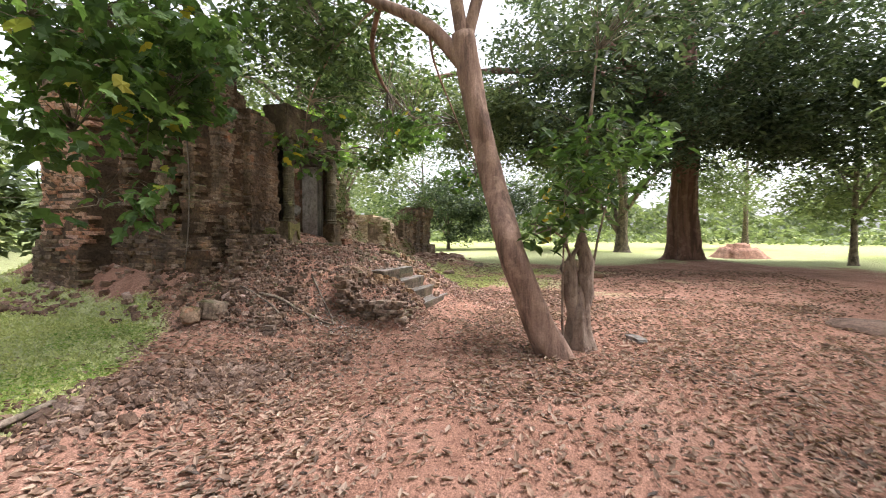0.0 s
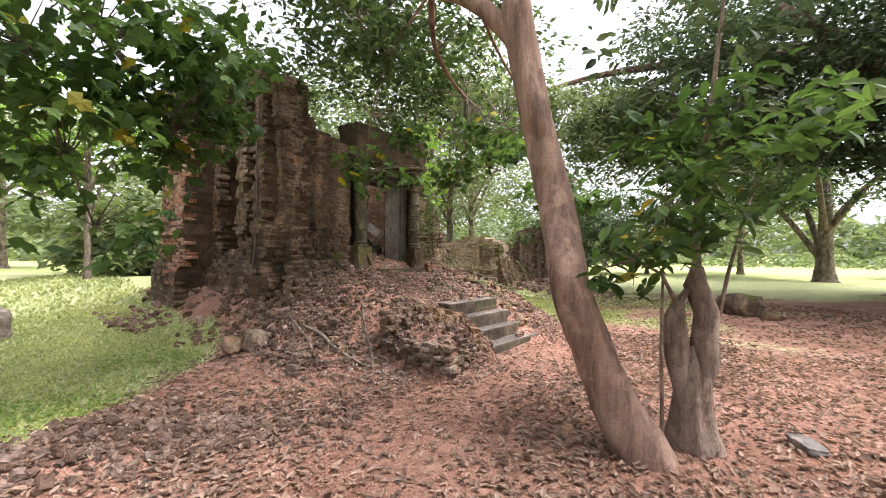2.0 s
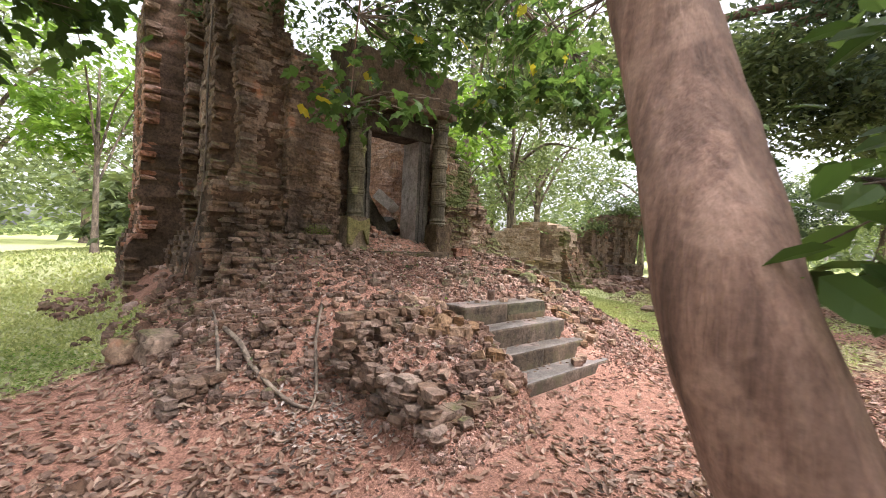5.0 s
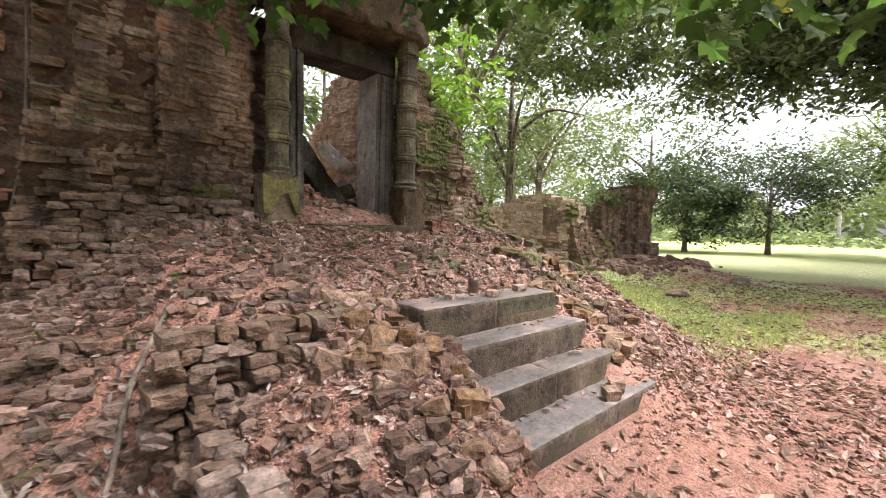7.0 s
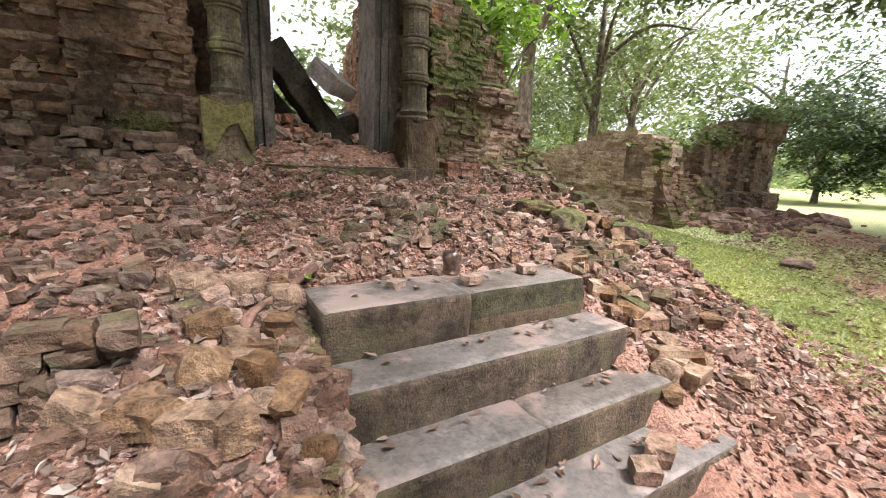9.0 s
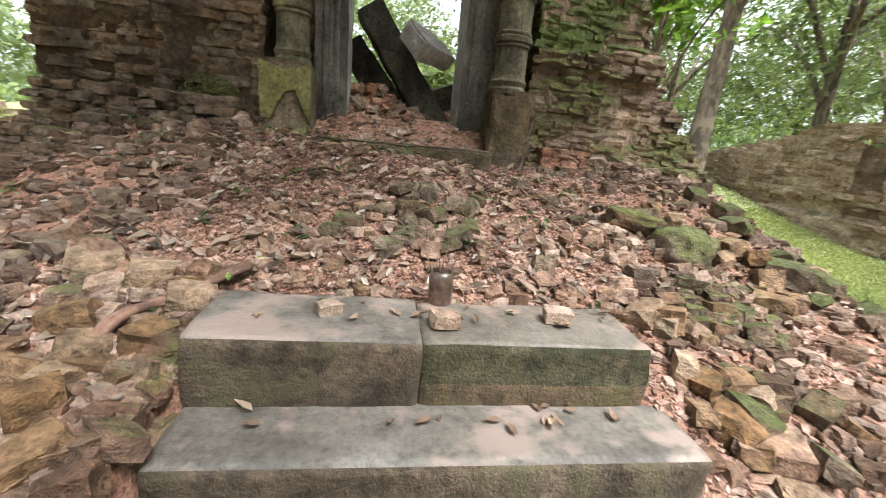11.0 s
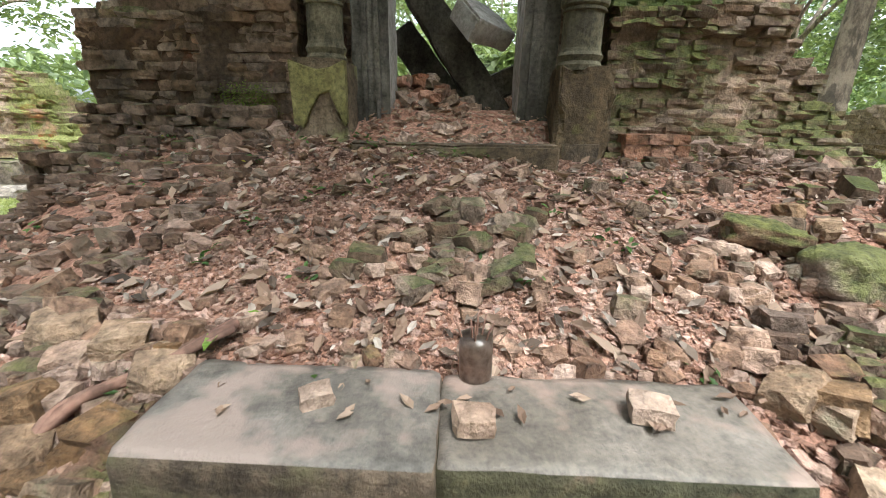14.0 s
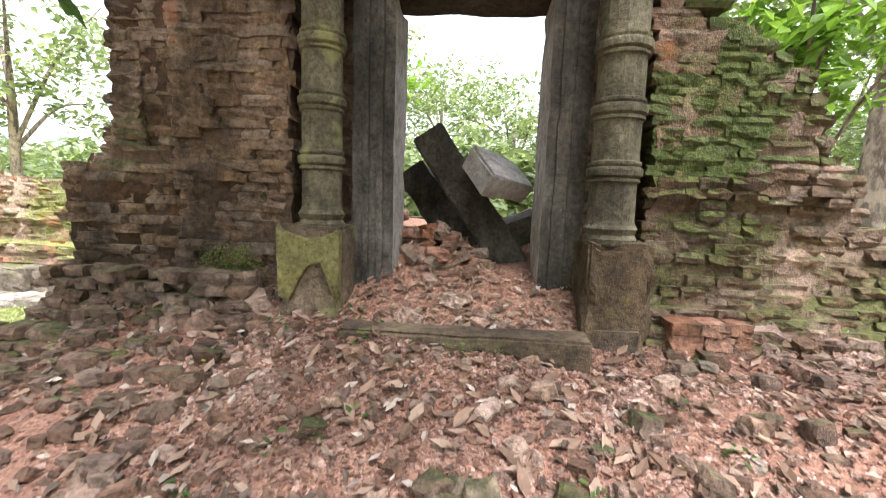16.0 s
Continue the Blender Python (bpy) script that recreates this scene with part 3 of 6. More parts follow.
def along_y(x0, sign):
    """A face that looks towards -x (sign -1) or +x (sign 1)."""
    return lambda u, d: (x0 + sign * d, u, math.pi / 2)


tower = empty("ruined_tower", "small ruined brick temple tower, weathered, mossy, its roof fallen", "ruin", (7.5, 7.3, 1.3))
tower_inv = Matrix.Translation((-7.5, -7.3, -1.3))


def under(ob, parent):
    """Keeps a part's world place under a thing whose origin lies elsewhere."""
    ob.parent = parent
    ob.matrix_parent_inverse = tower_inv
    return ob


def wall_part(name, rng, spec, thick, material, single, label, core_mat=MORTAR, bare=None, mossy=None, **kw):
    z0, z1, u0, u1, top, face, out = spec
    V, F = core(rng, z0, z1, u0, u1, top, face, thick, out)
    w = under(part(name, fastmesh(name, V, F, core_mat), None, label), tower)
    rows = lay(rng, z0, z1, u0, u1, top, face, out, **kw)
    if single:
        singly(rng, rows[:300], material, w, mossy=mossy)
        if len(rows) > 300:
            joined("brickwork", rng, rows[300:], BRICK_ISL, w)
    elif bare:
        joined("brickwork", rng, [r for r in rows if not bare(r[0])], material, w)
        joined("bare_brickwork", rng, [r for r in rows if bare(r[0])], ORANGE, w, "bare orange-red brick, paler for the sunlight on it")
    else:
        joined("brickwork", rng, rows, material, w)
    return w


def steps_of(pairs):
    """A piecewise-linear function."""
    xs, ys = [p[0] for p in pairs], [p[1] for p in pairs]
    return lambda v: float(np.interp(v, xs, ys))


rb = np.random.default_rng(21)
WN = Waves(11, 3.0)
xl = steps_of([(0.9, 4.95), (1.2, 4.98), (1.9, 5.08), (2.06, 5.1), (2.12, 5.28), (2.4, 5.4), (3.2, 5.36), (4.4, 5.2)])
xr = steps_of([(0.9, 10.0), (1.31, 9.93), (1.61, 9.84), (1.9, 9.55), (2.19, 9.43), (2.39, 9.33), (2.6, 9.2), (2.77, 9.07), (2.95, 8.8)])
top_l = steps_of([(4.8, 4.6), (5.3, 4.42), (5.62, 4.25), (5.9, 3.92), (6.15, 3.68), (6.6, 3.6)])
top_r = steps_of([(8.4, 3.3), (8.62, 3.15), (8.64, 2.88), (9.0, 2.8), (9.4, 2.5), (10, 2.4)])


def velvet(p):
    """Where moss has grown thick over the wall's upper part."""
    return p[2] > 2.12 + 0.16 * float(WN(p[0] * 1.3, p[2])) and p[2] < 3.0 + 0.2 * float(WN(p[0], p[2] * 2))


def foot(z):
    """The base mouldings stand out from the wall below."""
    return 0.16 * float(smooth(z, 1.62, 1.15)) + (0.05 if 1.98 < z < 2.1 else 0.0)


wall_part("outer_front_wall", rb, (0.55, 4.6, xl, lambda z: 5.9, top_l, along_x(5.82), lambda u, z: foot(z) + (0.012 + 0.026 * rugged(z)) * float(WN(u, z)) + 0.02 * rugged(z) * float(WN(u * 2.7, z * 3)) + (0.03 if 5.72 < u < 5.86 else 0.0) + 0.05 * float(smooth(z, 2.1, 1.9))), 0.55, BRICK, True,
          "dark weathered brick wall with red bare patches", lo=0.12, hi=0.28, course=0.06)
wall_part("front_pilaster", rb, (0.8, 3.75, lambda z: 5.88, lambda z: 6.52, top_l, along_x(5.64), lambda u, z: foot(z) * 0.7 + (0.008 + 0.022 * rugged(z)) * float(WN(u + 4, z)) + 0.015 * rugged(z) * float(WN(u * 2.7, z * 3))), 0.5, BRICK, True, "brick pilaster beside the doorway", lo=0.1, hi=0.26, course=0.058)
wall_part("inner_front_wall", rb, (0.95, 3.3, lambda z: 8.43, lambda z: min(8.92, xr(z)), top_r, along_x(5.62), lambda u, z: foot(z) + 0.03 * float(WN(u, z))), 0.5, MOSSY, True, "moss-covered brick wall", core_mat=MOSSY, mossy=velvet, lo=0.09, hi=0.22, course=0.052)
wall_part("broken_front_wall", rb, (0.8, 2.85, lambda z: 8.9, xr, top_r, along_x(5.78), lambda u, z: foot(z) * 1.6 + 0.04 * float(WN(u, z)) + 0.04 * float(smooth(z, 2.25, 2.15))), 0.6, MOSSY, True,
          "broken moss-covered end of a brick wall", core_mat=MOSSY, mossy=velvet, lo=0.09, hi=0.22, course=0.052)
red_rows = lay(rb, 1.22, 1.4, lambda z: 8.52, lambda z: 8.86, lambda u: 1.42 - 0.1 * (u - 8.5), along_x(5.4), lambda u, z: 0.02 * float(WN(u * 3, z)), 0.1, 0.2)
for p_, a_, s_ in red_rows:
    under(part("red_brick", brick_mesh(REDBRICK, int(rb.integers(0, 10))), None, "", Matrix.LocRotScale(p_, Euler((0, 0, a_)), s_)), tower)
wall_part("door_backing", rb, (0.95, 3.3, lambda z: 6.45, lambda z: 6.84, lambda u: 3.3, along_x(5.98), lambda u, z: 0.0), 0.4, BRICK_ISL, False, "dark brick behind the doorway columns")
wall_part("door_backing", rb, (0.95, 3.3, lambda z: 8.12, lambda z: 8.5, lambda u: 3.3, along_x(5.98), lambda u, z: 0.0), 0.4, BRICK_ISL, False, "dark brick behind the doorway columns")


def side_out(u, z):
    """The side's relief: corner strip, a blind door with a post between two dark recesses, a thick far pilaster."""
    d = 0.02 * float(WN(u, z)) + foot(z) * 1.1 + (0.24 if u > 6.1 else 0.0)
    if z > 1.7:
        if 6.4 < u < 6.85 or 7.15 < u < 7.7:
            return d - 0.5
        if 6.85 <= u <= 7.15:
            return d - 0.08
    elif z > 1.25 and 6.3 < u < 7.75:
        d -= 0.14 * float(smooth(z, 1.25, 1.7))
    if u > 8.0:
        return d + 0.48
    return d


top_side = steps_of([(5.6, 4.5), (6.2, 4.7), (6.9, 4.85), (7.8, 5.0), (8.6, 5.1), (9.2, 4.7)])
wall_part("side_wall", rb, (0.2, 5.1, lambda z: 5.86 - foot(z), lambda z: 9.2, top_side, along_y(5.34, -1), side_out), 0.5, BRICK_ISL, False, "tall brick side wall with a blind door and dark recesses",
          bare=lambda p: p[1] > 7.9 and 1.2 + 0.2 * float(WN(p[1], p[2])) < p[2] < 4.1 + 0.3 * float(WN(p[1] * 2, p[2])))
top_right = steps_of([(5.9, 2.5), (6.6, 2.7), (7.2, 3.3), (7.7, 3.75), (8.4, 3.8), (8.9, 3.3), (9.3, 3.0)])
wall_part("far_side_wall", rb, (0.9, 3.8, lambda z: 5.95, lambda z: 9.3, top_right, along_y(8.72, -1), lambda u, z: 0.02 * float(WN(u, z))), 0.55, BRICK_RED, False, "inner face of bare red brick, paler for the sky light on it", core_mat=BRICK_RED)
rows = lay(rb, 0.8, 3.6, lambda z: 5.9, lambda z: 9.3, lambda u: top_right(u) - 0.3, along_y(9.3, 1), lambda u, z: foot(z) * 2 + 0.03 * float(WN(u, z)))
under(joined("outer_brickwork", rb, rows, BRICK_ISL, None, "mossy outer face of brick"), tower)
wall_part("back_wall", rb, (0.9, 1.9, lambda z: 5.4, lambda z: 9.2, lambda u: 1.55 + 0.15 * float(WN(u, 0)) + 1.4 * float(smooth(u, 8.5, 8.9)), along_x(9.0), lambda u, z: 0.0), 0.5, BRICK_ISL, False, "low remains of a brick wall")


# ---------------------------------------------------------------- the doorway of sandstone
def solid(name, material, bm, parent=None, label="", worn=0.006, rng=rb, bevel=0.012):
    """A dressed stone: bevelled, cut finely enough to be worn, linked as one part."""
    bmesh.ops.bevel(bm, geom=bm.edges[:], offset=bevel, segments=2, affect="EDGES", clamp_overlap=True)
    me = bpy.data.meshes.new(name)
    for v in bm.verts:
        v.co += Vector(rng.normal(0, worn * 0.5, 3))
    bm.to_mesh(me)
    bm.free()
    me.materials.append(material)
    return part(name, me, parent, label)


def box_bm(x0, x1, y0, y1, z0, z1, cut=0.16):
    bm = bmesh.new()
    bmesh.ops.create_cube(bm, size=1)
    for v in bm.verts:
        v.co = ((x0 + x1) / 2 + v.co.x * (x1 - x0), (y0 + y1) / 2 + v.co.y * (y1 - y0), (z0 + z1) / 2 + v.co.z * (z1 - z0))
    return bm


def wear(ob, amount, size, chips=0.0):
    """Cuts a stone's faces finely and wears it with smooth noise; chips bite into its edges."""
    me = ob.data
    bm = bmesh.new()
    bm.from_mesh(me)
    for _ in range(5):
        long = [e for e in bm.edges if e.calc_length() > size]
        if not long:
            break
        bmesh.ops.subdivide_edges(bm, edges=long, cuts=1, use_grid_fill=True)
    bmesh.ops.triangulate(bm, faces=[f for f in bm.faces if len(f.verts) > 4])
    for v in bm.verts:
        p = v.co * 5.0
        n = noise.noise(p) * amount + noise.noise(v.co * 17) * amount * 0.4
        if chips and len({tuple(round(c, 1) for c in f.normal) for f in v.link_faces}) > 1:
            n -= chips * max(0.0, noise.noise(v.co * 6.3 + Vector((7, 3, 1))) - 0.05)
        v.co += v.normal * n
    bm.to_mesh(me)
    bm.free()
    return ob


def jamb(x0, x1, mirrored, label):
    """A moulded door jamb: a stone post with stepped fillets on its face."""
    w = x1 - x0
    cuts = ((0.0, 0.28, 5.72), (0.28, 0.42, 5.70), (0.42, 0.62, 5.735), (0.62, 0.76, 5.71), (0.76, 1.0, 5.76))
    if mirrored:
        cuts = [(1 - b, 1 - a, 5.72 + (y - 5.72) * 0.3) for a, b, y in cuts]
    pr = []
    for a, b, y in sorted(cuts):
        pr += [(x0 + a * w, y), (x0 + b * w, y)]
    pr += [(x1, 6.14), (x0, 6.14)]
    bm = bmesh.new()
    f = bm.faces.new([bm.verts.new((x, y, 1.2)) for x, y in pr])
    for v in bmesh.ops.extrude_face_region(bm, geom=[f])["geom"]:
        if isinstance(v, bmesh.types.BMVert):
            v.co.z = 3.06
            v.co.x += 0.015 if mirrored else -0.01
    bmesh.ops.recalc_face_normals(bm, faces=bm.faces[:])
    me = bpy.data.meshes.new("jamb")
    bm.to_mesh(me)
    bm.free()
    me.materials.append(DARKSTONE)
    me.materials.append(PALE_AND_BACKLIT)
    ob = wear(part("door_jamb", me, None, label), 0.008, 0.14, 0.03)
    inner = -1 if mirrored else 1
    # The reveal takes the paler stone, backlight put into its colour.
    for f in me.polygons:
        if f.normal.x * inner > 0.8 and abs(f.center.x - (x0 if mirrored else x1)) < 0.035:
            f.material_index = 1
    return under(ob, tower)


jamb(6.86, 7.085, False, "grey moulded sandstone door jamb")
jamb(7.9, 8.12, True, "grey cracked sandstone door jamb")


def colonnette(cx, cy, r, z0, z1, label):
    """A ringed octagonal door column, turned from a profile."""
    prof = []
    unit = (z1 - z0) / 5.6
    for k in range(6):
        for t, q in ((0.0, 0.9), (0.62, 0.9), (0.64, 1.0), (0.68, 1.0), (0.7, 0.93), (0.74, 1.06), (0.82, 1.08), (0.86, 1.06), (0.88, 0.94), (0.92, 1.0), (0.96, 1.0), (0.98, 0.9)):
            zz = z0 + 0.12 + (k + t) * unit
            if zz < z1:
                prof.append((zz, q))
    prof = [(z0, 1.0), (z0 + 0.03, 1.05), (z0 + 0.05, 0.95), (z0 + 0.08, 1.06), (z0 + 0.1, 0.95)] + prof + [(z1, 1.0)]
    seg = 16
    V, F = [], []
    for zz, q in prof:
        for k in range(seg):
            a = 2 * math.pi * (k + 0.5) / seg
            oct_r = 1.0 / max(abs(math.cos((a % (math.pi / 4)) - math.pi / 8)), 0.9)
            rr = r * q * oct_r * (1 + 0.012 * math.sin(zz * 23 + k))
            V.append((cx + rr * math.cos(a), cy + rr * math.sin(a), zz))
    for j in range(len(prof) - 1):
        for k in range(seg):
            F.append((j * seg + k, j * seg + (k + 1) % seg, (j + 1) * seg + (k + 1) % seg, (j + 1) * seg + k))
    me = fastmesh("colonnette", V, F, DOORSTONE)
    return under(part("colonnette", me, None, label), tower)


colonnette(6.745, 5.56, 0.112, 1.78, 3.41, "olive-stained ringed stone door column")
colonnette(8.225, 5.58, 0.122, 1.76, 3.41, "dark ringed stone door column")
for x0, x1, z0, z1 in ((6.56, 6.875, 1.18, 1.8), (8.09, 8.41, 1.2, 1.78)):
    bm = box_bm(x0, x1, 5.43, 5.86, z0, z1)
    ob = solid("column_base", BASESTONE, bm, None, "worn square stone base, broken at the top")
    under(wear(ob, 0.018, 0.07, 0.09), tower)
# a flake of yellow-green facing left on one base, broken to an M below and hollow above
flake = bmesh.new()
face = flake.faces.new([flake.verts.new((x, 5.405, z)) for x, z in ((6.565, 1.79), (6.575, 1.44), (6.63, 1.42), (6.67, 1.51), (6.73, 1.6), (6.79, 1.62), (6.84, 1.5), (6.87, 1.43), (6.885, 1.45), (6.885, 1.79), (6.8, 1.75), (6.72, 1.74), (6.64, 1.76))])
for v in bmesh.ops.extrude_face_region(flake, geom=[face])["geom"]:
    if isinstance(v, bmesh.types.BMVert):
        v.co.y += 0.05
bmesh.ops.recalc_face_normals(flake, faces=flake.faces[:])
under(solid("facing_flake", OLIVE, flake, None, "yellow-green flake of stone facing", 0.003, bevel=0.004), tower)
under(wear(solid("door_head", DARKSTONE, box_bm(6.8, 8.16, 5.72, 6.1, 3.06, 3.33), None, "stone beam across the door"), 0.01, 0.15, 0.04), tower)
lint = solid("lintel", BASESTONE, box_bm(6.5, 8.4, 5.4, 5.95, 3.4, 4.06), None, "large dark carved stone lintel, worn smooth")
under(wear(lint, 0.022, 0.1, 0.08), tower)
under(wear(solid("doorstep", BASESTONE, box_bm(6.94, 8.09, 5.22, 5.38, 1.1, 1.355), None, "long grey stone doorstep half in the earth"), 0.008, 0.1, 0.03), tower)
under(wear(solid("doorstep", ALGAE_SHADE_STONE, box_bm(8.13, 8.36, 5.42, 5.6, 1.15, 1.365), None, "short grey stone beside the doorstep"), 0.008, 0.1, 0.03), tower)


def fallen(name, label, size, m, material=DARKSTONE):
    bm = box_bm(-size[0] / 2, size[0] / 2, -size[1] / 2, size[1] / 2, -size[2] / 2, size[2] / 2)
    ob = wear(solid(name, material, bm), 0.01, 0.12, 0.04)
    ob.matrix_basis = m
    return tagged(ob, label, "fallen stone", "stones fallen in the doorway")


fallen("fallen_beam", "long dark stone beam leaning in the doorway", (0.24, 0.3, 1.15), pose(7.5, 6.5, 1.95, -8, -34, 4))
fallen("fallen_beam", "dark stone beam leaning behind another", (0.26, 0.26, 1.0), pose(7.3, 6.85, 1.8, -12, -38, 0))
fallen("fallen_slab", "broken stone slab tilted on rubble", (0.36, 0.34, 0.17), pose(7.68, 6.22, 2.12, 38, 8, 38), PALE_AND_BACKLIT)
fallen("fallen_slab", "dark slab lying low in rubble", (0.5, 0.4, 0.2), pose(7.78, 6.55, 1.72, 10, -25, -12))

# ---------------------------------------------------------------- the steps


def worn_slab(x0, x1, y0, y1, z0, z1, flaked, seed):
    """A trodden slab: its edges rounded unevenly, its faces dished; flaked: a skin has come off the upper front."""
    cell = 0.03
    lo, hi = np.array((x0, y0, z0)), np.array((x1, y1, z1))
    ticks = [np.linspace(a, b, max(3, int((b - a) / cell) + 1)) for a, b in zip(lo, hi)]
    ids, V, F = {}, [], []

    def vert(*key):
        if key not in ids:
            ids[key] = len(V)
            V.append([ticks[a][key[a]] for a in range(3)])
        return ids[key]

    for a in range(3):
        b, c = (a + 1) % 3, (a + 2) % 3
        for end in (0, len(ticks[a]) - 1):
            for m in range(len(ticks[b]) - 1):
                for k in range(len(ticks[c]) - 1):
                    quad = []
                    for p, q in ((m, k), (m + 1, k), (m + 1, k + 1), (m, k + 1)):
                        key = [0, 0, 0]
                        key[a], key[b], key[c] = end, p, q
                        quad.append(vert(*key))
                    F.append(quad if end else quad[::-1])
    V = np.array(V)
    out = []
    for v in V:
        o = Vector(v) + Vector((seed * 3.1, seed * 1.7, 0))
        rad = 0.016 + 0.014 * max(0.0, noise.noise(o * 5) + 0.2) + 0.012 * max(0.0, noise.noise(o * 19))
        c = np.clip(v, lo + rad, hi - rad)
        d = v - c
        n = np.linalg.norm(d)
        p = c + d / n * rad if n > rad else v
        p = p + d / max(n, 1e-6) * (0.005 * noise.noise(o * 7) + 0.002 * noise.noise(o * 31))
        if flaked and v[1] < y0 + 0.02 and v[2] > z1 - 0.115 - 0.03 * noise.noise(o * 3) + 0.05 * (v[0] - x0) * 0.5:
            p[1] += 0.014 + 0.006 * noise.noise(o * 9)
        out.append(p)
    return np.array(out), np.array(F)


def step(slabs, y0, y1, z1, label, green=False):
    """One stone step; two slabs meet at a seam."""
    root = empty("stone_step", label, "step", ((SX0 + SX1) / 2, (y0 + y1) / 2, z1 - 0.2), group="flight of four stone steps")
    root_inv = Matrix.Translation(root.location).inverted()
    for k, (x0, x1, dz, dy) in enumerate(slabs):
        flaked = bool(green and k)
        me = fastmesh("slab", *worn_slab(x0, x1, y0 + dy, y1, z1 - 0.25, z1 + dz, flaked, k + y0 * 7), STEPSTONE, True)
        me.materials.append(ALGAE_SHADE_STONE)
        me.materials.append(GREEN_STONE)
        # Tops paler, fronts darker: algae, with shade put into the front colours.
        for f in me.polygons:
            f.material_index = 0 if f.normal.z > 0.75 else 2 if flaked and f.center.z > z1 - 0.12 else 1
        ob = part("slab", me, root)
        ob.matrix_parent_inverse = root_inv


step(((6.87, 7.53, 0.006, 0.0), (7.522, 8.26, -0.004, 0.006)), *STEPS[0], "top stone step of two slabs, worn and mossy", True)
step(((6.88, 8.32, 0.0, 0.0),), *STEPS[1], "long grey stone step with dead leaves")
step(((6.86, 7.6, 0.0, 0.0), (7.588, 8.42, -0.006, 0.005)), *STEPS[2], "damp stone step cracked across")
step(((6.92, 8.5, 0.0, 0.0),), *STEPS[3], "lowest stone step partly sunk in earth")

# ---------------------------------------------------------------- low brick remains on the mound
def stub_wall(name, x0, x1, y, z0, z1, turn, label, material=COURSED, depth=0.16):
    """A short stack of old brick courses still bonded; every brick a part."""
    root = empty(name, label, "brick remains", (x0, y, z0))
    root.rotation_euler = (0, 0, turn)
    z, L = 0.0, x1 - x0
    while z < z1 - z0:
        h = rb.uniform(0.05, 0.068)
        u = rb.uniform(0, 0.1) + z * 0.3
        while u < L - z * 0.25:
            w = rb.uniform(0.07, 0.15)
            me = brick_mesh(material, int(rb.integers(0, 10)), rb.random() < 0.65)
            part("brick", me, root, "", Matrix.LocRotScale((u + w / 2, rb.normal(0, 0.03) + z * 0.16, z + h / 2), Euler((rb.normal(0, 0.05), rb.normal(0, 0.05), rb.normal(0, 0.09))), (w, depth * rb.uniform(0.7, 1.1), h)))
            u += w * 1.02
        z += h
    return root


stub_wall("brick_stub_wall", 5.42, 6.35, 3.58, 0.4, 0.84, 0.05, "short weathered remnant of a brick retaining wall")
stub_wall("brick_stub_wall", 5.0, 5.75, 4.3, 0.45, 0.72, 0.1, "low remnant of brick courses on the mound")
stub_wall("brick_stub_wall", 4.35, 5.0, 4.0, 0.18, 0.36, 0.2, "low remnant of brick courses at the mound foot")
stub_wall("brick_stub_wall", 5.66, 6.8, 3.78, 0.14, 0.44, -1.52, "low brick flank falling away beside the steps")
stub_wall("brick_stub_wall", 5.76, 6.6, 2.68, 0.06, 0.3, 0.1, "low brick front of the flank beside the steps")
stub_wall("brick_stub_wall", 5.05, 6.5, 5.44, 1.05, 1.52, 0.0, "eroded brick courses stepping out at the wall foot")
stub_wall("brick_stub_wall", 4.95, 6.4, 5.22, 0.92, 1.26, 0.02, "tumbled brick courses below the wall foot")
for m, s, lab in ((pose(4.62, 5.12, 0.42, 4, 8, 15), (0.5, 0.34, 0.26), "broken lump of brick masonry on the mound"), (pose(4.3, 5.28, 0.38, 0, 20, 40), (0.25, 0.25, 0.22), "small lump of brick masonry"),
                  (pose(5.0, 5.0, 0.54, 5, -5, -20), (0.42, 0.3, 0.22), "broken lump of brick masonry on the mound"), (pose(8.84, 4.24, float(ground_z(8.84, 4.24)) + 0.05, 10, 5, 25), (0.27, 0.21, 0.17), "rounded mossy boulder beside the rubble path"),
                  (pose(8.66, 4.4, float(ground_z(8.66, 4.4)) + 0.04, 6, 8, -20), (0.26, 0.16, 0.09), "flat mossy stone slab lying in rubble")):
    V, F = boulder(rb, 0.55 if m.translation.x > 8 else 0.35, 0.14)
    ob = new("masonry_lump", fastmesh("masonry_lump", V, F, MOSSY if m.translation.x > 8 else BRICK, True))
    ob.matrix_basis = m @ Matrix.Diagonal((*s, 1))
    tagged(ob, lab, "rubble", "lumps of masonry on the mound")

# ---------------------------------------------------------------- rubble
def on_mound(x, y):
    return (ground_z(x, y) - 0.05 - 0.13 * smooth(y, 2, 7) * smooth(x, 7.5, 3.5)) / 1.3


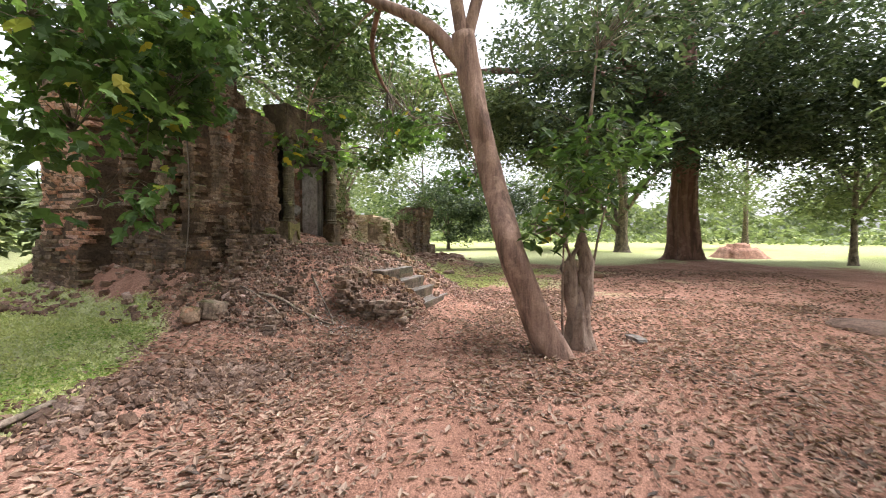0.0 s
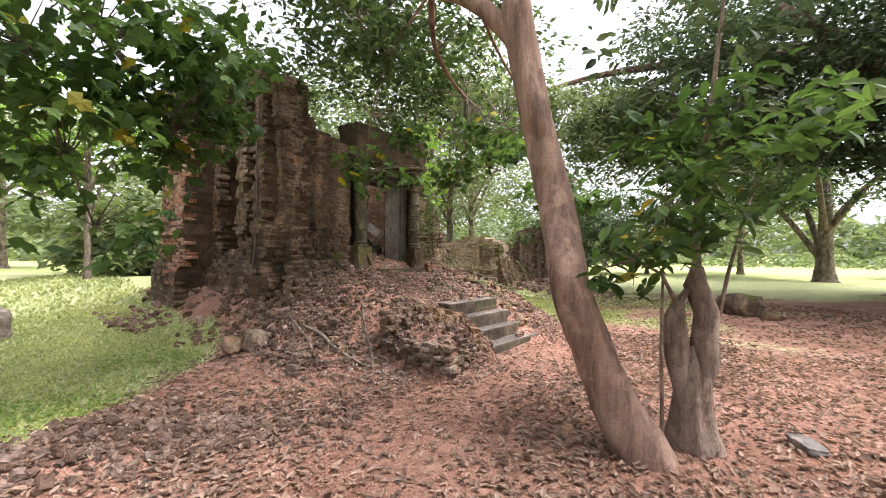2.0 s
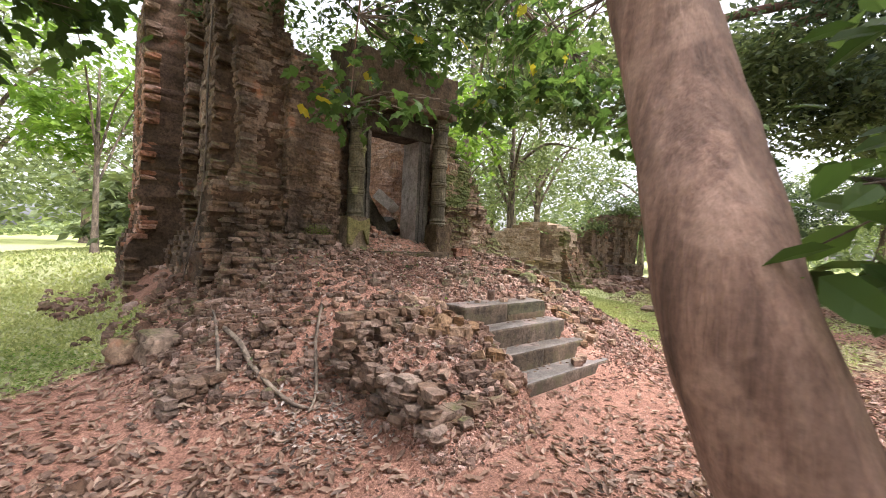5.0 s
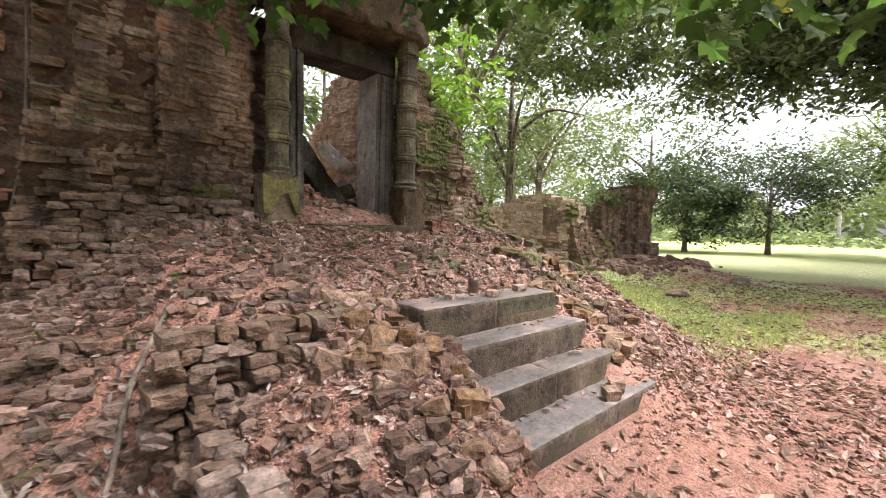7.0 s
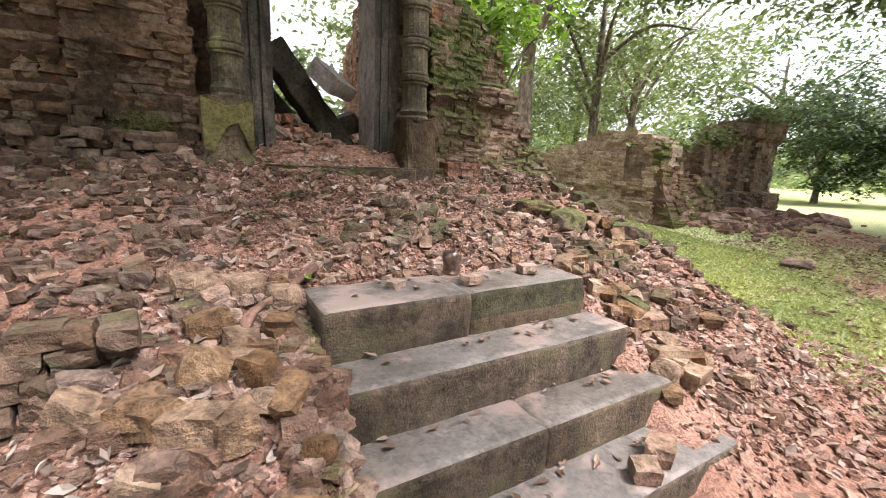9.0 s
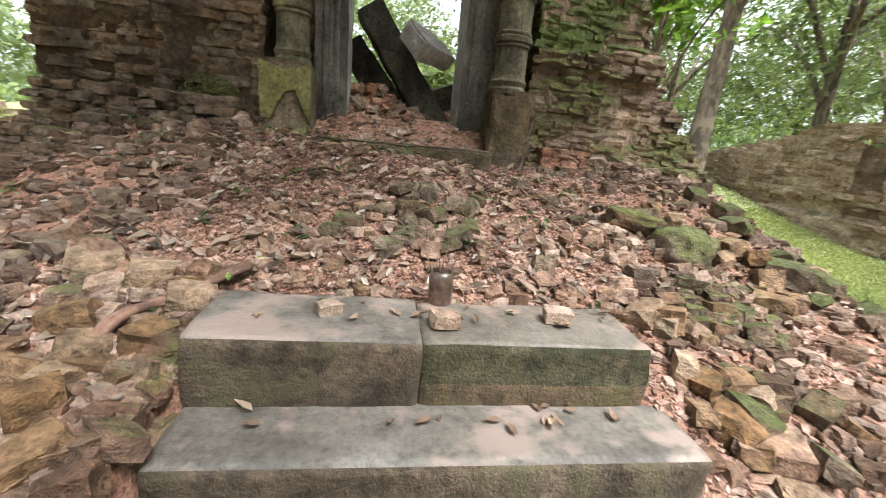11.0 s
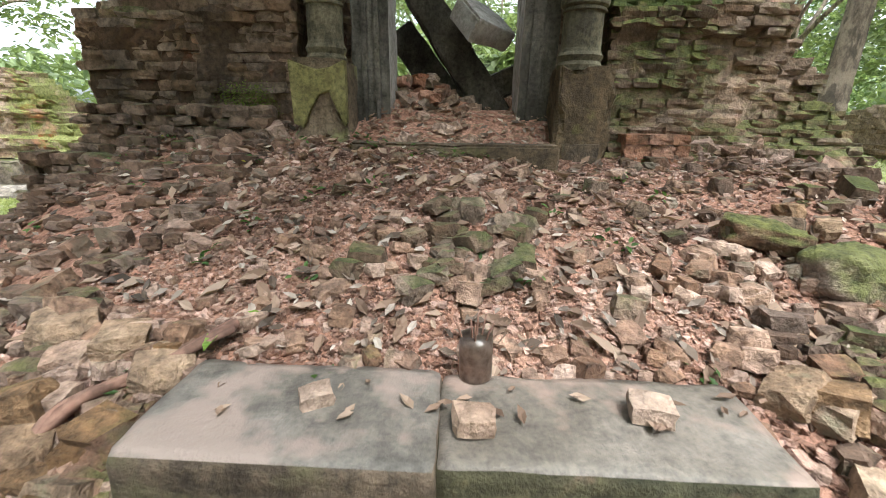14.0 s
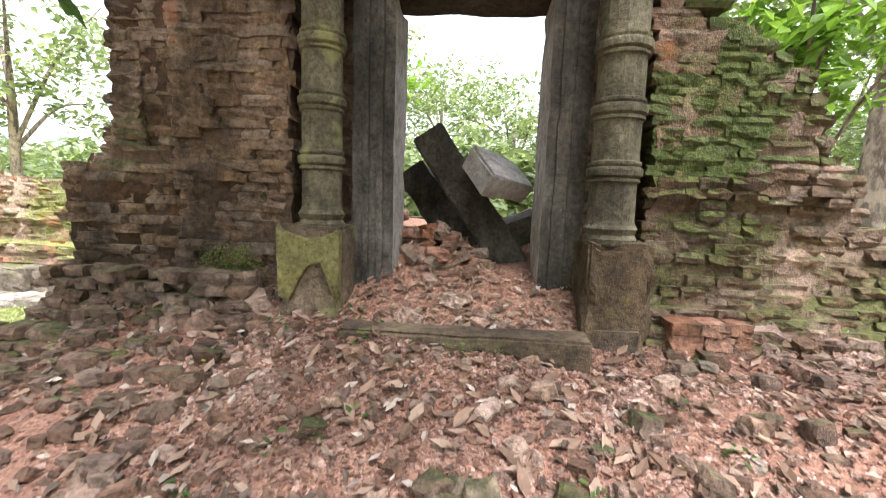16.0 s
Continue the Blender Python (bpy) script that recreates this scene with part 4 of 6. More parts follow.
def rubble_field(name, n, box, size, material, label, rng, need=0.06, templ=CHUNKS, aligned=False):
    x, y = rng.uniform(box[0], box[1], n * 4), rng.uniform(box[2], box[3], n * 4)
    m = on_mound(x, y)
    outside = ~((x > 5.2) & (x < 9.4) & (y > 5.75)) & ~((x > SX0 - 0.05) & (x < 8.28) & (y < 3.85) & (y > 2.7))
    clump = smooth(Waves(31, 2.2)(x, y), -0.9, 0.9)
    outside &= ~((x > 6.85) & (x < 8.15) & (y > 5.46))
    if size > 0.02:
        outside &= ~((x > 6.85) & (x < 8.4) & (y > 5.0) & (y < 5.75))
        clump = clump * (1 - 0.75 * smooth(x, 6.5, 6.9) * smooth(x, 8.7, 8.2) * smooth(y, 3.9, 4.1) * smooth(y, 5.6, 5.2)) - 0.2 * smooth(x, 6.5, 6.9) * smooth(x, 8.7, 8.2)
    keep = (m > need) & outside & (rng.random(n * 4) < 0.25 + 0.75 * clump)
    x, y = x[keep][:n], y[keep][:n]
    k = len(x)
    s = size * np.minimum(rng.lognormal(0, 0.38, k), 1.9)
    S = np.stack([s * rng.uniform(0.9, 1.5, k), s * rng.uniform(0.75, 1.1, k), s * rng.uniform(0.55, 0.9, k)], 1)
    P = np.stack([x, y, ground_z(x, y) + S[:, 2] * 0.22], 1)
    if aligned:
        P[:, 2] = P[:, 2] * 0.4 + np.round(P[:, 2] / 0.055) * 0.055 * 0.6
    V, F = scatter(templ, rng, P, S, rotz(rng.normal(0.05, 0.24, k)) if aligned else randrot(rng, k, 0.25))
    return tagged(new(name, fastmesh(name, V, F, material)), label, "rubble", kind="stuff")


rr = np.random.default_rng(77)
rubble_field("brick_rubble", 700, (3.9, 10.8, 2.3, 6.6), 0.045, RUBBLE, "brown broken brick rubble covering the mound", rr)
rubble_field("brick_rubble", 900, (3.6, 11.2, 5.0, 9.6), 0.07, RUBBLE, "broken brick rubble at the tower's foot", rr, 0.1)
rubble_field("brick_rubble", 420, (6.4, 9.3, 3.8, 5.6), 0.03, RUBBLE, "small broken bricks among earth above the steps", rr, 0.1)
rubble_field("brick_gravel", 30000, (4.2, 10.4, 2.3, 6.2), 0.014, GRAVEL, "small brick chips and gravel on the mound", rr, 0.05, TINY)
rubble_field("brick_gravel", 16000, (6.3, 9.4, 3.8, 5.6), 0.011, GRAVEL, "fine brick chips in the earth above the steps", rr, 0.05, TINY)
rubble_field("bonded_brick_rubble", 1500, (4.4, 6.5, 2.7, 5.9), 0.05, BONDED, "courses of weathered brick breaking from the mound", rr, 0.1, WORN, True)
rubble_field("bonded_brick_rubble", 600, (8.45, 10.4, 3.3, 5.9), 0.054, BONDED, "mossy bricks breaking from the mound", rr, 0.1, WORN, True)


rubble_field("brick_rubble", 420, (5.6, 6.84, 2.4, 4.0), 0.036, RUBBLE, "broken bricks tumbled beside the steps", rr, -1)
rubble_field("brick_gravel", 5000, (5.6, 6.84, 2.4, 4.0), 0.015, GRAVEL, "brick chips beside the steps", rr, -1, TINY)
rubble_field("brick_chips", 3600, (8.2, 11.0, 0.0, 3.8), 0.027, GRAVEL, "brick chips strewn on red earth beside the steps", rr, -1, TINY)
rubble_field("brick_chips", 9000, (1.0, 9.0, -3.0, 3.3), 0.013, GRAVEL, "small brick chips strewn on red earth", rr, -1, TINY)


def loose(n, box, lo, hi, material, label, group, need=0.1, lift=0.3):
    """Loose brick pieces, each a thing of its own."""
    made = 0
    while made < n:
        x, y = rr.uniform(box[0], box[1]), rr.uniform(box[2], box[3])
        if SX0 - 0.06 < x < 8.36 and 2.6 < y < 3.72 or float(on_mound(x, y)) < need:
            continue
        s = rr.uniform(lo, hi)
        ob = new("brick_fragment", brick_mesh(material, int(rr.integers(0, 10)), rr.random() < 0.6))
        ob.matrix_basis = Matrix.LocRotScale((x, y, float(ground_z(x, y)) + s * lift), Euler((rr.normal(0, 0.2), rr.normal(0, 0.2), rr.uniform(0, 6.3))), (s * rr.uniform(1.1, 1.6), s, s * rr.uniform(0.6, 0.95)))
        tagged(ob, label, "brick fragment", group)
        made += 1


loose(48, (6.6, 8.9, 3.85, 5.2), 0.03, 0.07, FRAG, "worn reddish brick fragment lying among dead leaves", "loose bricks above the steps")
loose(9, (7.15, 7.9, 5.42, 5.8), 0.05, 0.09, FRAG, "pale brick piece lying inside the doorstep", "loose bricks in the doorway")
loose(46, (6.95, 8.6, 3.88, 4.35), 0.035, 0.075, FRAG, "worn pale brick piece on red earth behind the top step", "loose bricks above the steps")
loose(26, (8.25, 9.0, 3.7, 4.4), 0.04, 0.085, FRAG, "worn brick piece tumbled beside the top step", "loose bricks above the steps")
loose(34, (7.4, 7.84, 4.14, 4.5), 0.035, 0.08, MOSSBIT, "mossy brick fragment half buried in the mound", "mossy bricks above the steps", lift=0.5)
loose(12, (7.0, 8.4, 3.95, 4.9), 0.05, 0.085, MOSSBIT, "mossy brick fragment half buried in the mound", "mossy bricks above the steps")
loose(22, (8.6, 9.9, 3.3, 4.8), 0.07, 0.13, MOSSBIT, "mossy brick block tumbled beside the steps", "mossy blocks beside the steps", 0.03)
loose(26, (8.5, 9.3, 2.9, 4.6), 0.05, 0.11, OCHRE, "ochre brick block tumbled beside the steps", "blocks beside the steps", 0.03)
loose(18, (6.2, 6.85, 2.6, 3.5), 0.06, 0.11, OCHRE, "squared ochre brick tumbled beside the steps", "blocks beside the steps", 0.0)
loose(12, (6.4, 6.82, 2.9, 3.9), 0.05, 0.1, OCHRE, "squared ochre brick tumbled beside the steps", "blocks beside the steps", 0.0)
loose(16, (8.36, 8.66, 3.0, 3.9), 0.08, 0.13, OCHRE, "ochre brick block tumbled beside the steps", "blocks beside the steps", 0.0)
loose(30, (5.0, 6.8, 2.9, 4.6), 0.05, 0.1, FRAG, "weathered brick fragment on the mound", "loose bricks on the mound")
PALE_BRICK = stone_mat("pale_tan_brick", (0.23, 0.14, 0.095), (0.36, 0.235, 0.165), (0.46, 0.33, 0.25), big=4, grain=0.5)
for x, y, s, a in ((7.24, 3.7, 0.062, 0.5), (7.6, 3.64, 0.07, 0.1), (8.0, 3.7, 0.075, -0.2)):
    ob = new("brick_fragment", brick_mesh(PALE_BRICK, int(rr.integers(0, 10))))
    ob.matrix_basis = Matrix.LocRotScale((x, y, 0.852 + s * 0.3), Euler((0, 0, a)), (s * 1.25, s, s * 0.62))
    tagged(ob, "pale squared brick piece set on the top step", "brick fragment", "bricks set on the steps")
for x, y, z, s in ((8.05, 2.9, 0.27, 0.11), (7.9, 2.86, 0.27, 0.09), (8.62, 3.42, 0.5, 0.2)):
    ob = new("brick_fragment", brick_mesh(FRAG, int(rr.integers(0, 10))))
    ob.matrix_basis = Matrix.LocRotScale((x, y, z + s * 0.35), Euler((0.1, 0, rr.uniform(0, 6))), (s * 1.2, s, s * 0.7))
    tagged(ob, "brick piece lying on a lower step", "brick fragment", "bricks set on the steps")
OCHRE_BLOCKS = ((6.47, 3.89), (6.64, 3.88), (6.61, 3.58), (6.79, 3.82), (6.74, 3.66), (6.52, 3.7), (6.5, 3.44), (6.64, 3.38), (6.56, 3.2))
for x, y in OCHRE_BLOCKS:
    s = rr.uniform(0.1, 0.135)
    ob = new("brick_block", brick_mesh(OCHRE, int(rr.integers(0, 10)), True))
    ob.matrix_basis = Matrix.LocRotScale((x, y, float(ground_z(x, y)) + s * 0.32), Euler((rr.normal(0, 0.12), rr.normal(0, 0.12), rr.normal(0.3, 0.35))), (s * rr.uniform(1.0, 1.25), s, s * rr.uniform(0.75, 0.95)))
    tagged(ob, "squared ochre brick block heaped beside the steps", "brick block", "ochre blocks beside the steps")
for k in range(34):
    y = rr.uniform(2.82, 3.84)
    rise = np.interp(y, [2.8, 3.1, 3.35, 3.6, 3.85], [0.14, 0.3, 0.5, 0.7, 0.82])
    s, low = rr.uniform(0.07, 0.125), rr.uniform(0.0, 0.16)
    ob = new("brick_block", brick_mesh(OCHRE if rr.random() < 0.5 else FRAG, int(rr.integers(0, 10)), rr.random() < 0.6))
    ob.matrix_basis = Matrix.LocRotScale((6.8 - low * 0.3 + rr.normal(0, 0.015), y, rise - low), Euler((rr.normal(0, 0.2), rr.normal(0, 0.2), rr.normal(0.2, 0.5))), (s * rr.uniform(1.0, 1.3), s, s * rr.uniform(0.7, 0.95)))
    tagged(ob, "old brick wedged against the flank of the steps", "brick block", "bricks against the steps")
n = 420
x, y = rr.uniform(6.68, 6.875, n), rr.uniform(2.72, 3.88, n)
z = (ground_z(x - 0.05, y) + ground_z(x - 0.12, y)) / 2 * np.clip((6.9 - x) / 0.1, 0, 1) + ground_z(x, y) * (1 - np.clip((6.9 - x) / 0.1, 0, 1))
S = rr.lognormal(-3.15, 0.4, n)[:, None] * np.stack([rr.uniform(0.9, 1.5, n), rr.uniform(0.8, 1.1, n), rr.uniform(0.6, 0.9, n)], 1)
V, F = scatter(CHUNKS, rr, np.stack([x, y, z + 0.01], 1), S, randrot(rr, n, 0.35))
tagged(new("flank_rubble", fastmesh("flank_rubble", V, F, RUBBLE)), "broken bricks wedged along the flank of the steps", "rubble", kind="stuff")
# bricks heaped inside the doorway
for k in range(46):
    x, y = rr.uniform(7.12, 7.62), rr.uniform(5.95, 6.4)
    z = 1.49 + max(0.0, 0.42 - abs(x - 7.2) * 0.7) * rr.uniform(0.2, 1.0) * (0.4 + (y - 5.95) * 1.4)
    ob = new("heaped_brick", brick_mesh((FRAG, REDBRICK, REDBRICK, BRICK)[int(rr.integers(0, 4))], int(rr.integers(0, 10))))
    ob.matrix_basis = Matrix.LocRotScale((x, y, z), Euler((rr.normal(0, 0.35), rr.normal(0, 0.35), rr.uniform(0, 6))), (0.15, 0.085, 0.06))
    tagged(ob, "old brick in a heap inside the doorway", "brick", "bricks heaped in the doorway")
n = 420
x, y = rr.uniform(5.5, 8.7, n), rr.uniform(6.7, 8.9, n)
P = np.stack([x, y, 1.3 + rr.uniform(0, 0.3, n) + 0.2 * (np.abs(x - 7.4) > 0.7)], 1)
V, F = scatter(CHUNKS, rr, P, np.stack([rr.uniform(0.12, 0.3, n), rr.uniform(0.1, 0.2, n), rr.uniform(0.08, 0.16, n)], 1), randrot(rr, n, 0.4))
tagged(new("inner_rubble", fastmesh("inner_rubble", V, F, BRICK_RED)), "red brick rubble filling the tower", "rubble", kind="stuff")
# clods piled at the edge of the grass
n = 1500
x = 2.85 + rr.normal(0, 0.7, n)
y = 3.6 - 0.3 * (x - 2.85) + rr.normal(0, 0.24, n)
S = rr.lognormal(-3.25, 0.35, n)[:, None] * np.stack([rr.uniform(0.9, 1.4, n), rr.uniform(0.8, 1.1, n), rr.uniform(0.6, 0.9, n)], 1)
V, F = scatter(CHUNKS, rr, np.stack([x, y, ground_z(x, y) + S[:, 2] * 0.25], 1), S, randrot(rr, n, 0.4))
tagged(new("clod_heap", fastmesh("clod_heap", V, F, CLOD)), "low heap of brown brick clods beside the grass", "rubble", kind="stuff")

# ---------------------------------------------------------------- other ruins
def ruin(name, label, at):
    return empty(name, label, "ruin", at)


east = ruin("ruined_shrine", "low ruin of a brick shrine with a mossy broken top", (16.5, 9.5, 0.3))


def loose_part(ob, parent):
    ob.parent = parent
    ob.matrix_parent_inverse = Matrix.Translation(parent.location).inverted()
    return ob


def far_wall(parent, name, label, z0, z1, u0, u1, top, face, thick, out, material=BRICK_ISL, core_mat=BRICK_ISL, course=0.085):
    V, F = core(rb, z0, z1, u0, u1, top, face, thick, out)
    w = loose_part(part(name, fastmesh(name, V, F, core_mat), None, label), parent)
    bw = joined("brickwork", rb, lay(rb, z0, z1, u0, u1, top, face, out, 0.2, 0.4, 0.05, course), material, None)
    bw.parent = w
    bw.matrix_parent_inverse = Matrix.Translation(parent.location).inverted() @ Matrix.Translation(parent.location)
    return w


# Sunlight on the shrine's long wall is put into this paler brick colour.
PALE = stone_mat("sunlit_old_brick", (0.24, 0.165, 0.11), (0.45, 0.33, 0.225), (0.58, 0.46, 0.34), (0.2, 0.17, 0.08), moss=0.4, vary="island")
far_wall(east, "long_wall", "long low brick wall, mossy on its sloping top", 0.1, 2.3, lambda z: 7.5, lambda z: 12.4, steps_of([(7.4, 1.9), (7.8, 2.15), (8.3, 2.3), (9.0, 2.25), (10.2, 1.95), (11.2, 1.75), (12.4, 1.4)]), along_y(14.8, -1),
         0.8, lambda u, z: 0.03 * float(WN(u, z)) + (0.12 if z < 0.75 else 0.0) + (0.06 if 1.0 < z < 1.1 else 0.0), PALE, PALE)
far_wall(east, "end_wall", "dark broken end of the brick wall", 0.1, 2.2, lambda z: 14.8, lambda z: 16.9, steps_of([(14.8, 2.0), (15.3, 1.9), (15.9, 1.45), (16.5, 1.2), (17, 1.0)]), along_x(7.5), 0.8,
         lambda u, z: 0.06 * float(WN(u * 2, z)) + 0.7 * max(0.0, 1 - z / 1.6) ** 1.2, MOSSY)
far_wall(east, "gate_wall", "dark brick gate wall with blind niches", 0.3, 2.95, lambda z: 16.7, lambda z: 19.9 + 0.1 * z, steps_of([(16.6, 2.05), (17.4, 2.15), (18.0, 2.6), (18.9, 2.8), (19.8, 2.8)]), along_x(7.6), 0.9,
         lambda u, z: (0.3 if z < 0.95 else 0.0) + (-0.3 if 17.9 < u < 18.2 and z < 2.3 else 0.0) + (-0.22 if 18.75 < u < 19.1 and z < 2.3 else 0.0) + (0.12 if z > 2.35 else 0.0))
n = 500
x, y = 15.2 + rr.gamma(2.0, 1.1, n), 6.9 + rr.normal(0, 0.5, n)
S = rr.lognormal(-2.0, 0.4, n)[:, None] * np.array([1.4, 1.0, 0.7])
V, F = scatter(CHUNKS, rr, np.stack([x, y, ground_z(x, y) + 0.03], 1), S, randrot(rr, n, 0.3))
tagged(new("shrine_rubble", fastmesh("shrine_rubble", V, F, RUBBLE)), "brown brick rubble fallen before the shrine", "rubble", kind="stuff")

WEST = stone_mat("mossy_old_brick", (0.15, 0.09, 0.06), (0.3, 0.195, 0.13), (0.44, 0.31, 0.22), (0.4, 0.17, 0.09), moss=0.66, vary="island", big=1.0, patch_at=0.56, green=((0.08, 0.095, 0.022), (0.23, 0.245, 0.065)))
west = ruin("ruined_platform", "stepped ruin of mossy brick on a laterite base", (0.5, 9.3, 0.3))
far_wall(west, "brick_wall", "green mossy brick wall sloping down at its broken end", 0.75, 2.3, lambda z: -4.5, lambda z: 2.3, steps_of([(-4.5, 2.3), (0.3, 2.1), (0.75, 1.75), (1.1, 1.3), (1.7, 1.15), (2.3, 0.8)]), along_x(9.5), 0.9,
         lambda u, z: 0.04 * float(WN(u, z)) + (0.14 if z < 1.05 else 0.0) + (0.07 if 1.4 < z < 1.55 else 0.0), WEST, WEST, 0.075)
for k, (x0, x1, y0, z0, z1) in enumerate(((-3.2, -1.7, 9.0, 0.2, 0.75), (-1.68, -0.4, 8.95, 0.2, 0.72), (-0.36, 0.9, 8.98, 0.2, 0.74), (0.93, 2.2, 9.05, 0.2, 0.68), (-2.6, -1.3, 8.6, 0.05, 0.42), (-1.1, 0.1, 8.5, 0.05, 0.45), (0.5, 1.7, 8.55, 0.05, 0.4), (1.85, 2.45, 8.5, 0.05, 0.75))):
    ob = wear(solid("laterite_block", LATERITE, box_bm(x0, x1, y0, y0 + 0.6, z0, z1), None, "", 0.01), 0.045, 0.12, 0.1)
    loose_part(ob, west)

# stones and mounds farther off
for m, s, mat_, nm, lab in ((pose(15.2, 0.3, 0.3, 4, 6, 40), (1.1, 0.7, 0.62), BRICK, "stone_block", "dark mossy stone block lying on bare earth"), (pose(14.6, -0.4, 0.14, 8, 0, 10), (0.5, 0.4, 0.25), BRICK, "stone_block", "small dark stone on bare earth"),
                            (pose(14.3, 4.7, 0.12, 0, 3, 20), (0.7, 0.4, 0.16), BRICK, "stone_block", "flat dark stone in sparse grass"), (pose(17.5, 4.4, 0.16, 0, 0, 5), (0.9, 0.35, 0.2), BRICK, "stone_block", "low dark stone in sparse grass"),
                            (pose(8.1, -4.35, 0.06, 0, 0, 30), (1.2, 0.9, 0.26), CLOD, "earth_lump", "low brown lump of earth and roots under leaves")):
    V, F = boulder(rb, 1.0 if nm == "earth_lump" else 0.55)
    ob = new(nm, fastmesh(nm, V, F, mat_, True))
    ob.matrix_basis = m @ Matrix.Diagonal((*s, 1))
    tagged(ob, lab, "earth lump" if nm == "earth_lump" else "stone")
pole = new("utility_pole", tube_mesh("utility_pole", PALE_AND_BACKLIT, [tube([(75.4, 8.0, 0.0), (75.4, 8.0, 4.0), (75.4, 8.0, 7.6)], [0.2, 0.18, 0.15], 12, 1.0, rb, 0.0)]))
tagged(pole, "pale concrete pole far across the meadow", "pole")
ob = new("flat_stone", fastmesh("flat_stone", *boulder(rb, 0.45, 0.12), STEPSTONE, True))
ob.matrix_basis = pose(6.27, -0.74, 0.07, 4, -3, 30) @ Matrix.Diagonal((0.3, 0.17, 0.07, 1))
tagged(ob, "pale grey flat stone lying among dry leaves", "stone")
V, F = block_template(rb, 0.75, 0.02, 8)
V[:, :2] *= (1.15 - 1.2 * np.clip(V[:, 2:], -0.1, 0.5))
V[:, 2] = np.maximum(V[:, 2], -0.1)
ob = new("clay_mound", fastmesh("clay_mound", V, F, stone_mat("red_clay", (0.28, 0.12, 0.07), (0.4, 0.2, 0.13), (0.5, 0.28, 0.19), big=0.8, fine=9), True))
ob.matrix_basis = pose(29.5, -8.7, 0.05, 0, 0, 20) @ Matrix.Diagonal((1.8, 2.4, 1.7, 1))
tagged(ob, "bare red clay mound beside a large tree", "mound")

# ---------------------------------------------------------------- trees


def tree(name, label, material, tubes, crown_leaves, crown_label="", group=""):
    root = empty(name, label, "tree", tubes[0][0][0], group=group)
    inv = Matrix.Translation(root.location).inverted()
    for k, (pts, radii, seg, fl) in enumerate(tubes):
        me = tube_mesh("trunk" if k == 0 else "limb", material, [tube(pts, radii, seg, 0.1 if k == 0 and radii[0] < 0.6 else 0.25, rt, 0.05, fl)])
        o = part("trunk" if k == 0 else "limb", me, root)
        o.matrix_parent_inverse = inv
    for me, lab in crown_leaves:
        o = part("crown", me, root, lab)
        o.matrix_parent_inverse = inv
    return root


rt = np.random.default_rng(99)


def twigs(rng, centres, start_pts, radius, material, name="twig"):
    """Thin sprays from the nearest of some limb points out to leaf clumps."""
    S = np.array(start_pts, float)
    tubes = []
    for c in centres:
        s = S[np.argmin(((S - c) ** 2).sum(1))]
        mid = (s + c) / 2 + rng.normal(0, 0.08, 3) + (0, 0, 0.12 * np.linalg.norm(c - s))
        tubes.append(tube([s, mid, c], [radius, radius * 0.6, radius * 0.25], 4, 0.3, rng, 0.0))
    return tube_mesh(name, material, tubes)


# the leaning tree that the path passes
lean_trunk = [(5.36, 0.24, -0.2), (5.33, 0.32, 0.02), (5.24, 0.5, 0.38), (5.15, 0.67, 0.88), (5.12, 0.86, 1.4), (5.4, 1.08, 2.0), (5.5, 1.25, 2.6), (5.46, 1.37, 3.15), (5.48, 1.5, 3.75), (5.47, 1.58, 4.3)]
limb_a = [(5.48, 1.5, 3.8), (5.5, 2.1, 4.5), (5.75, 3.0, 5.1), (6.4, 4.2, 5.9), (7.2, 5.4, 6.4)]
limb_b = [(5.47, 1.58, 4.2), (5.55, 1.75, 5.2), (5.9, 1.9, 6.6), (6.4, 2.0, 8.0)]
limb_c = [(5.47, 1.55, 4.15), (5.6, 1.3, 5.1), (5.6, 0.6, 6.4), (5.2, -0.3, 7.8)]
limb_d = [(5.75, 3.0, 5.1), (6.6, 3.6, 4.8), (7.8, 3.9, 4.5), (9.3, 4.0, 4.4)]
limb_f = [(5.5, 2.1, 4.5), (6.3, 2.3, 4.3), (7.2, 2.2, 3.6), (7.8, 2.0, 2.8)]
limb_e = [(5.75, 3.0, 5.1), (5.9, 3.9, 4.6), (6.15, 4.6, 3.9), (6.2, 4.8, 3.0)]
spray = [((6.4, 4.2, 2.85), (0.3, 0.3, 0.3)), ((6.0, 4.5, 2.95), (0.35, 0.35, 0.35)), ((6.15, 5.0, 3.2), (0.3, 0.3, 0.3)), ((7.5, 3.9, 3.15), (0.45, 0.35, 0.2)), ((7.8, 2.2, 2.7), (0.4, 0.35, 0.2)), ((7.7, 1.7, 2.5), (0.35, 0.3, 0.2)), ((8.5, 3.8, 3.6), (0.5, 0.4, 0.3)), ((9.6, 4.0, 4.0), (0.7, 0.5, 0.35)), ((6.9, 4.4, 3.7), (0.5, 0.4, 0.3)), ((7.6, 3.2, 3.7), (0.6, 0.6, 0.3))]
P1, C1 = crown_points(rt, spray, 120, 8, 0.14, 0.2)
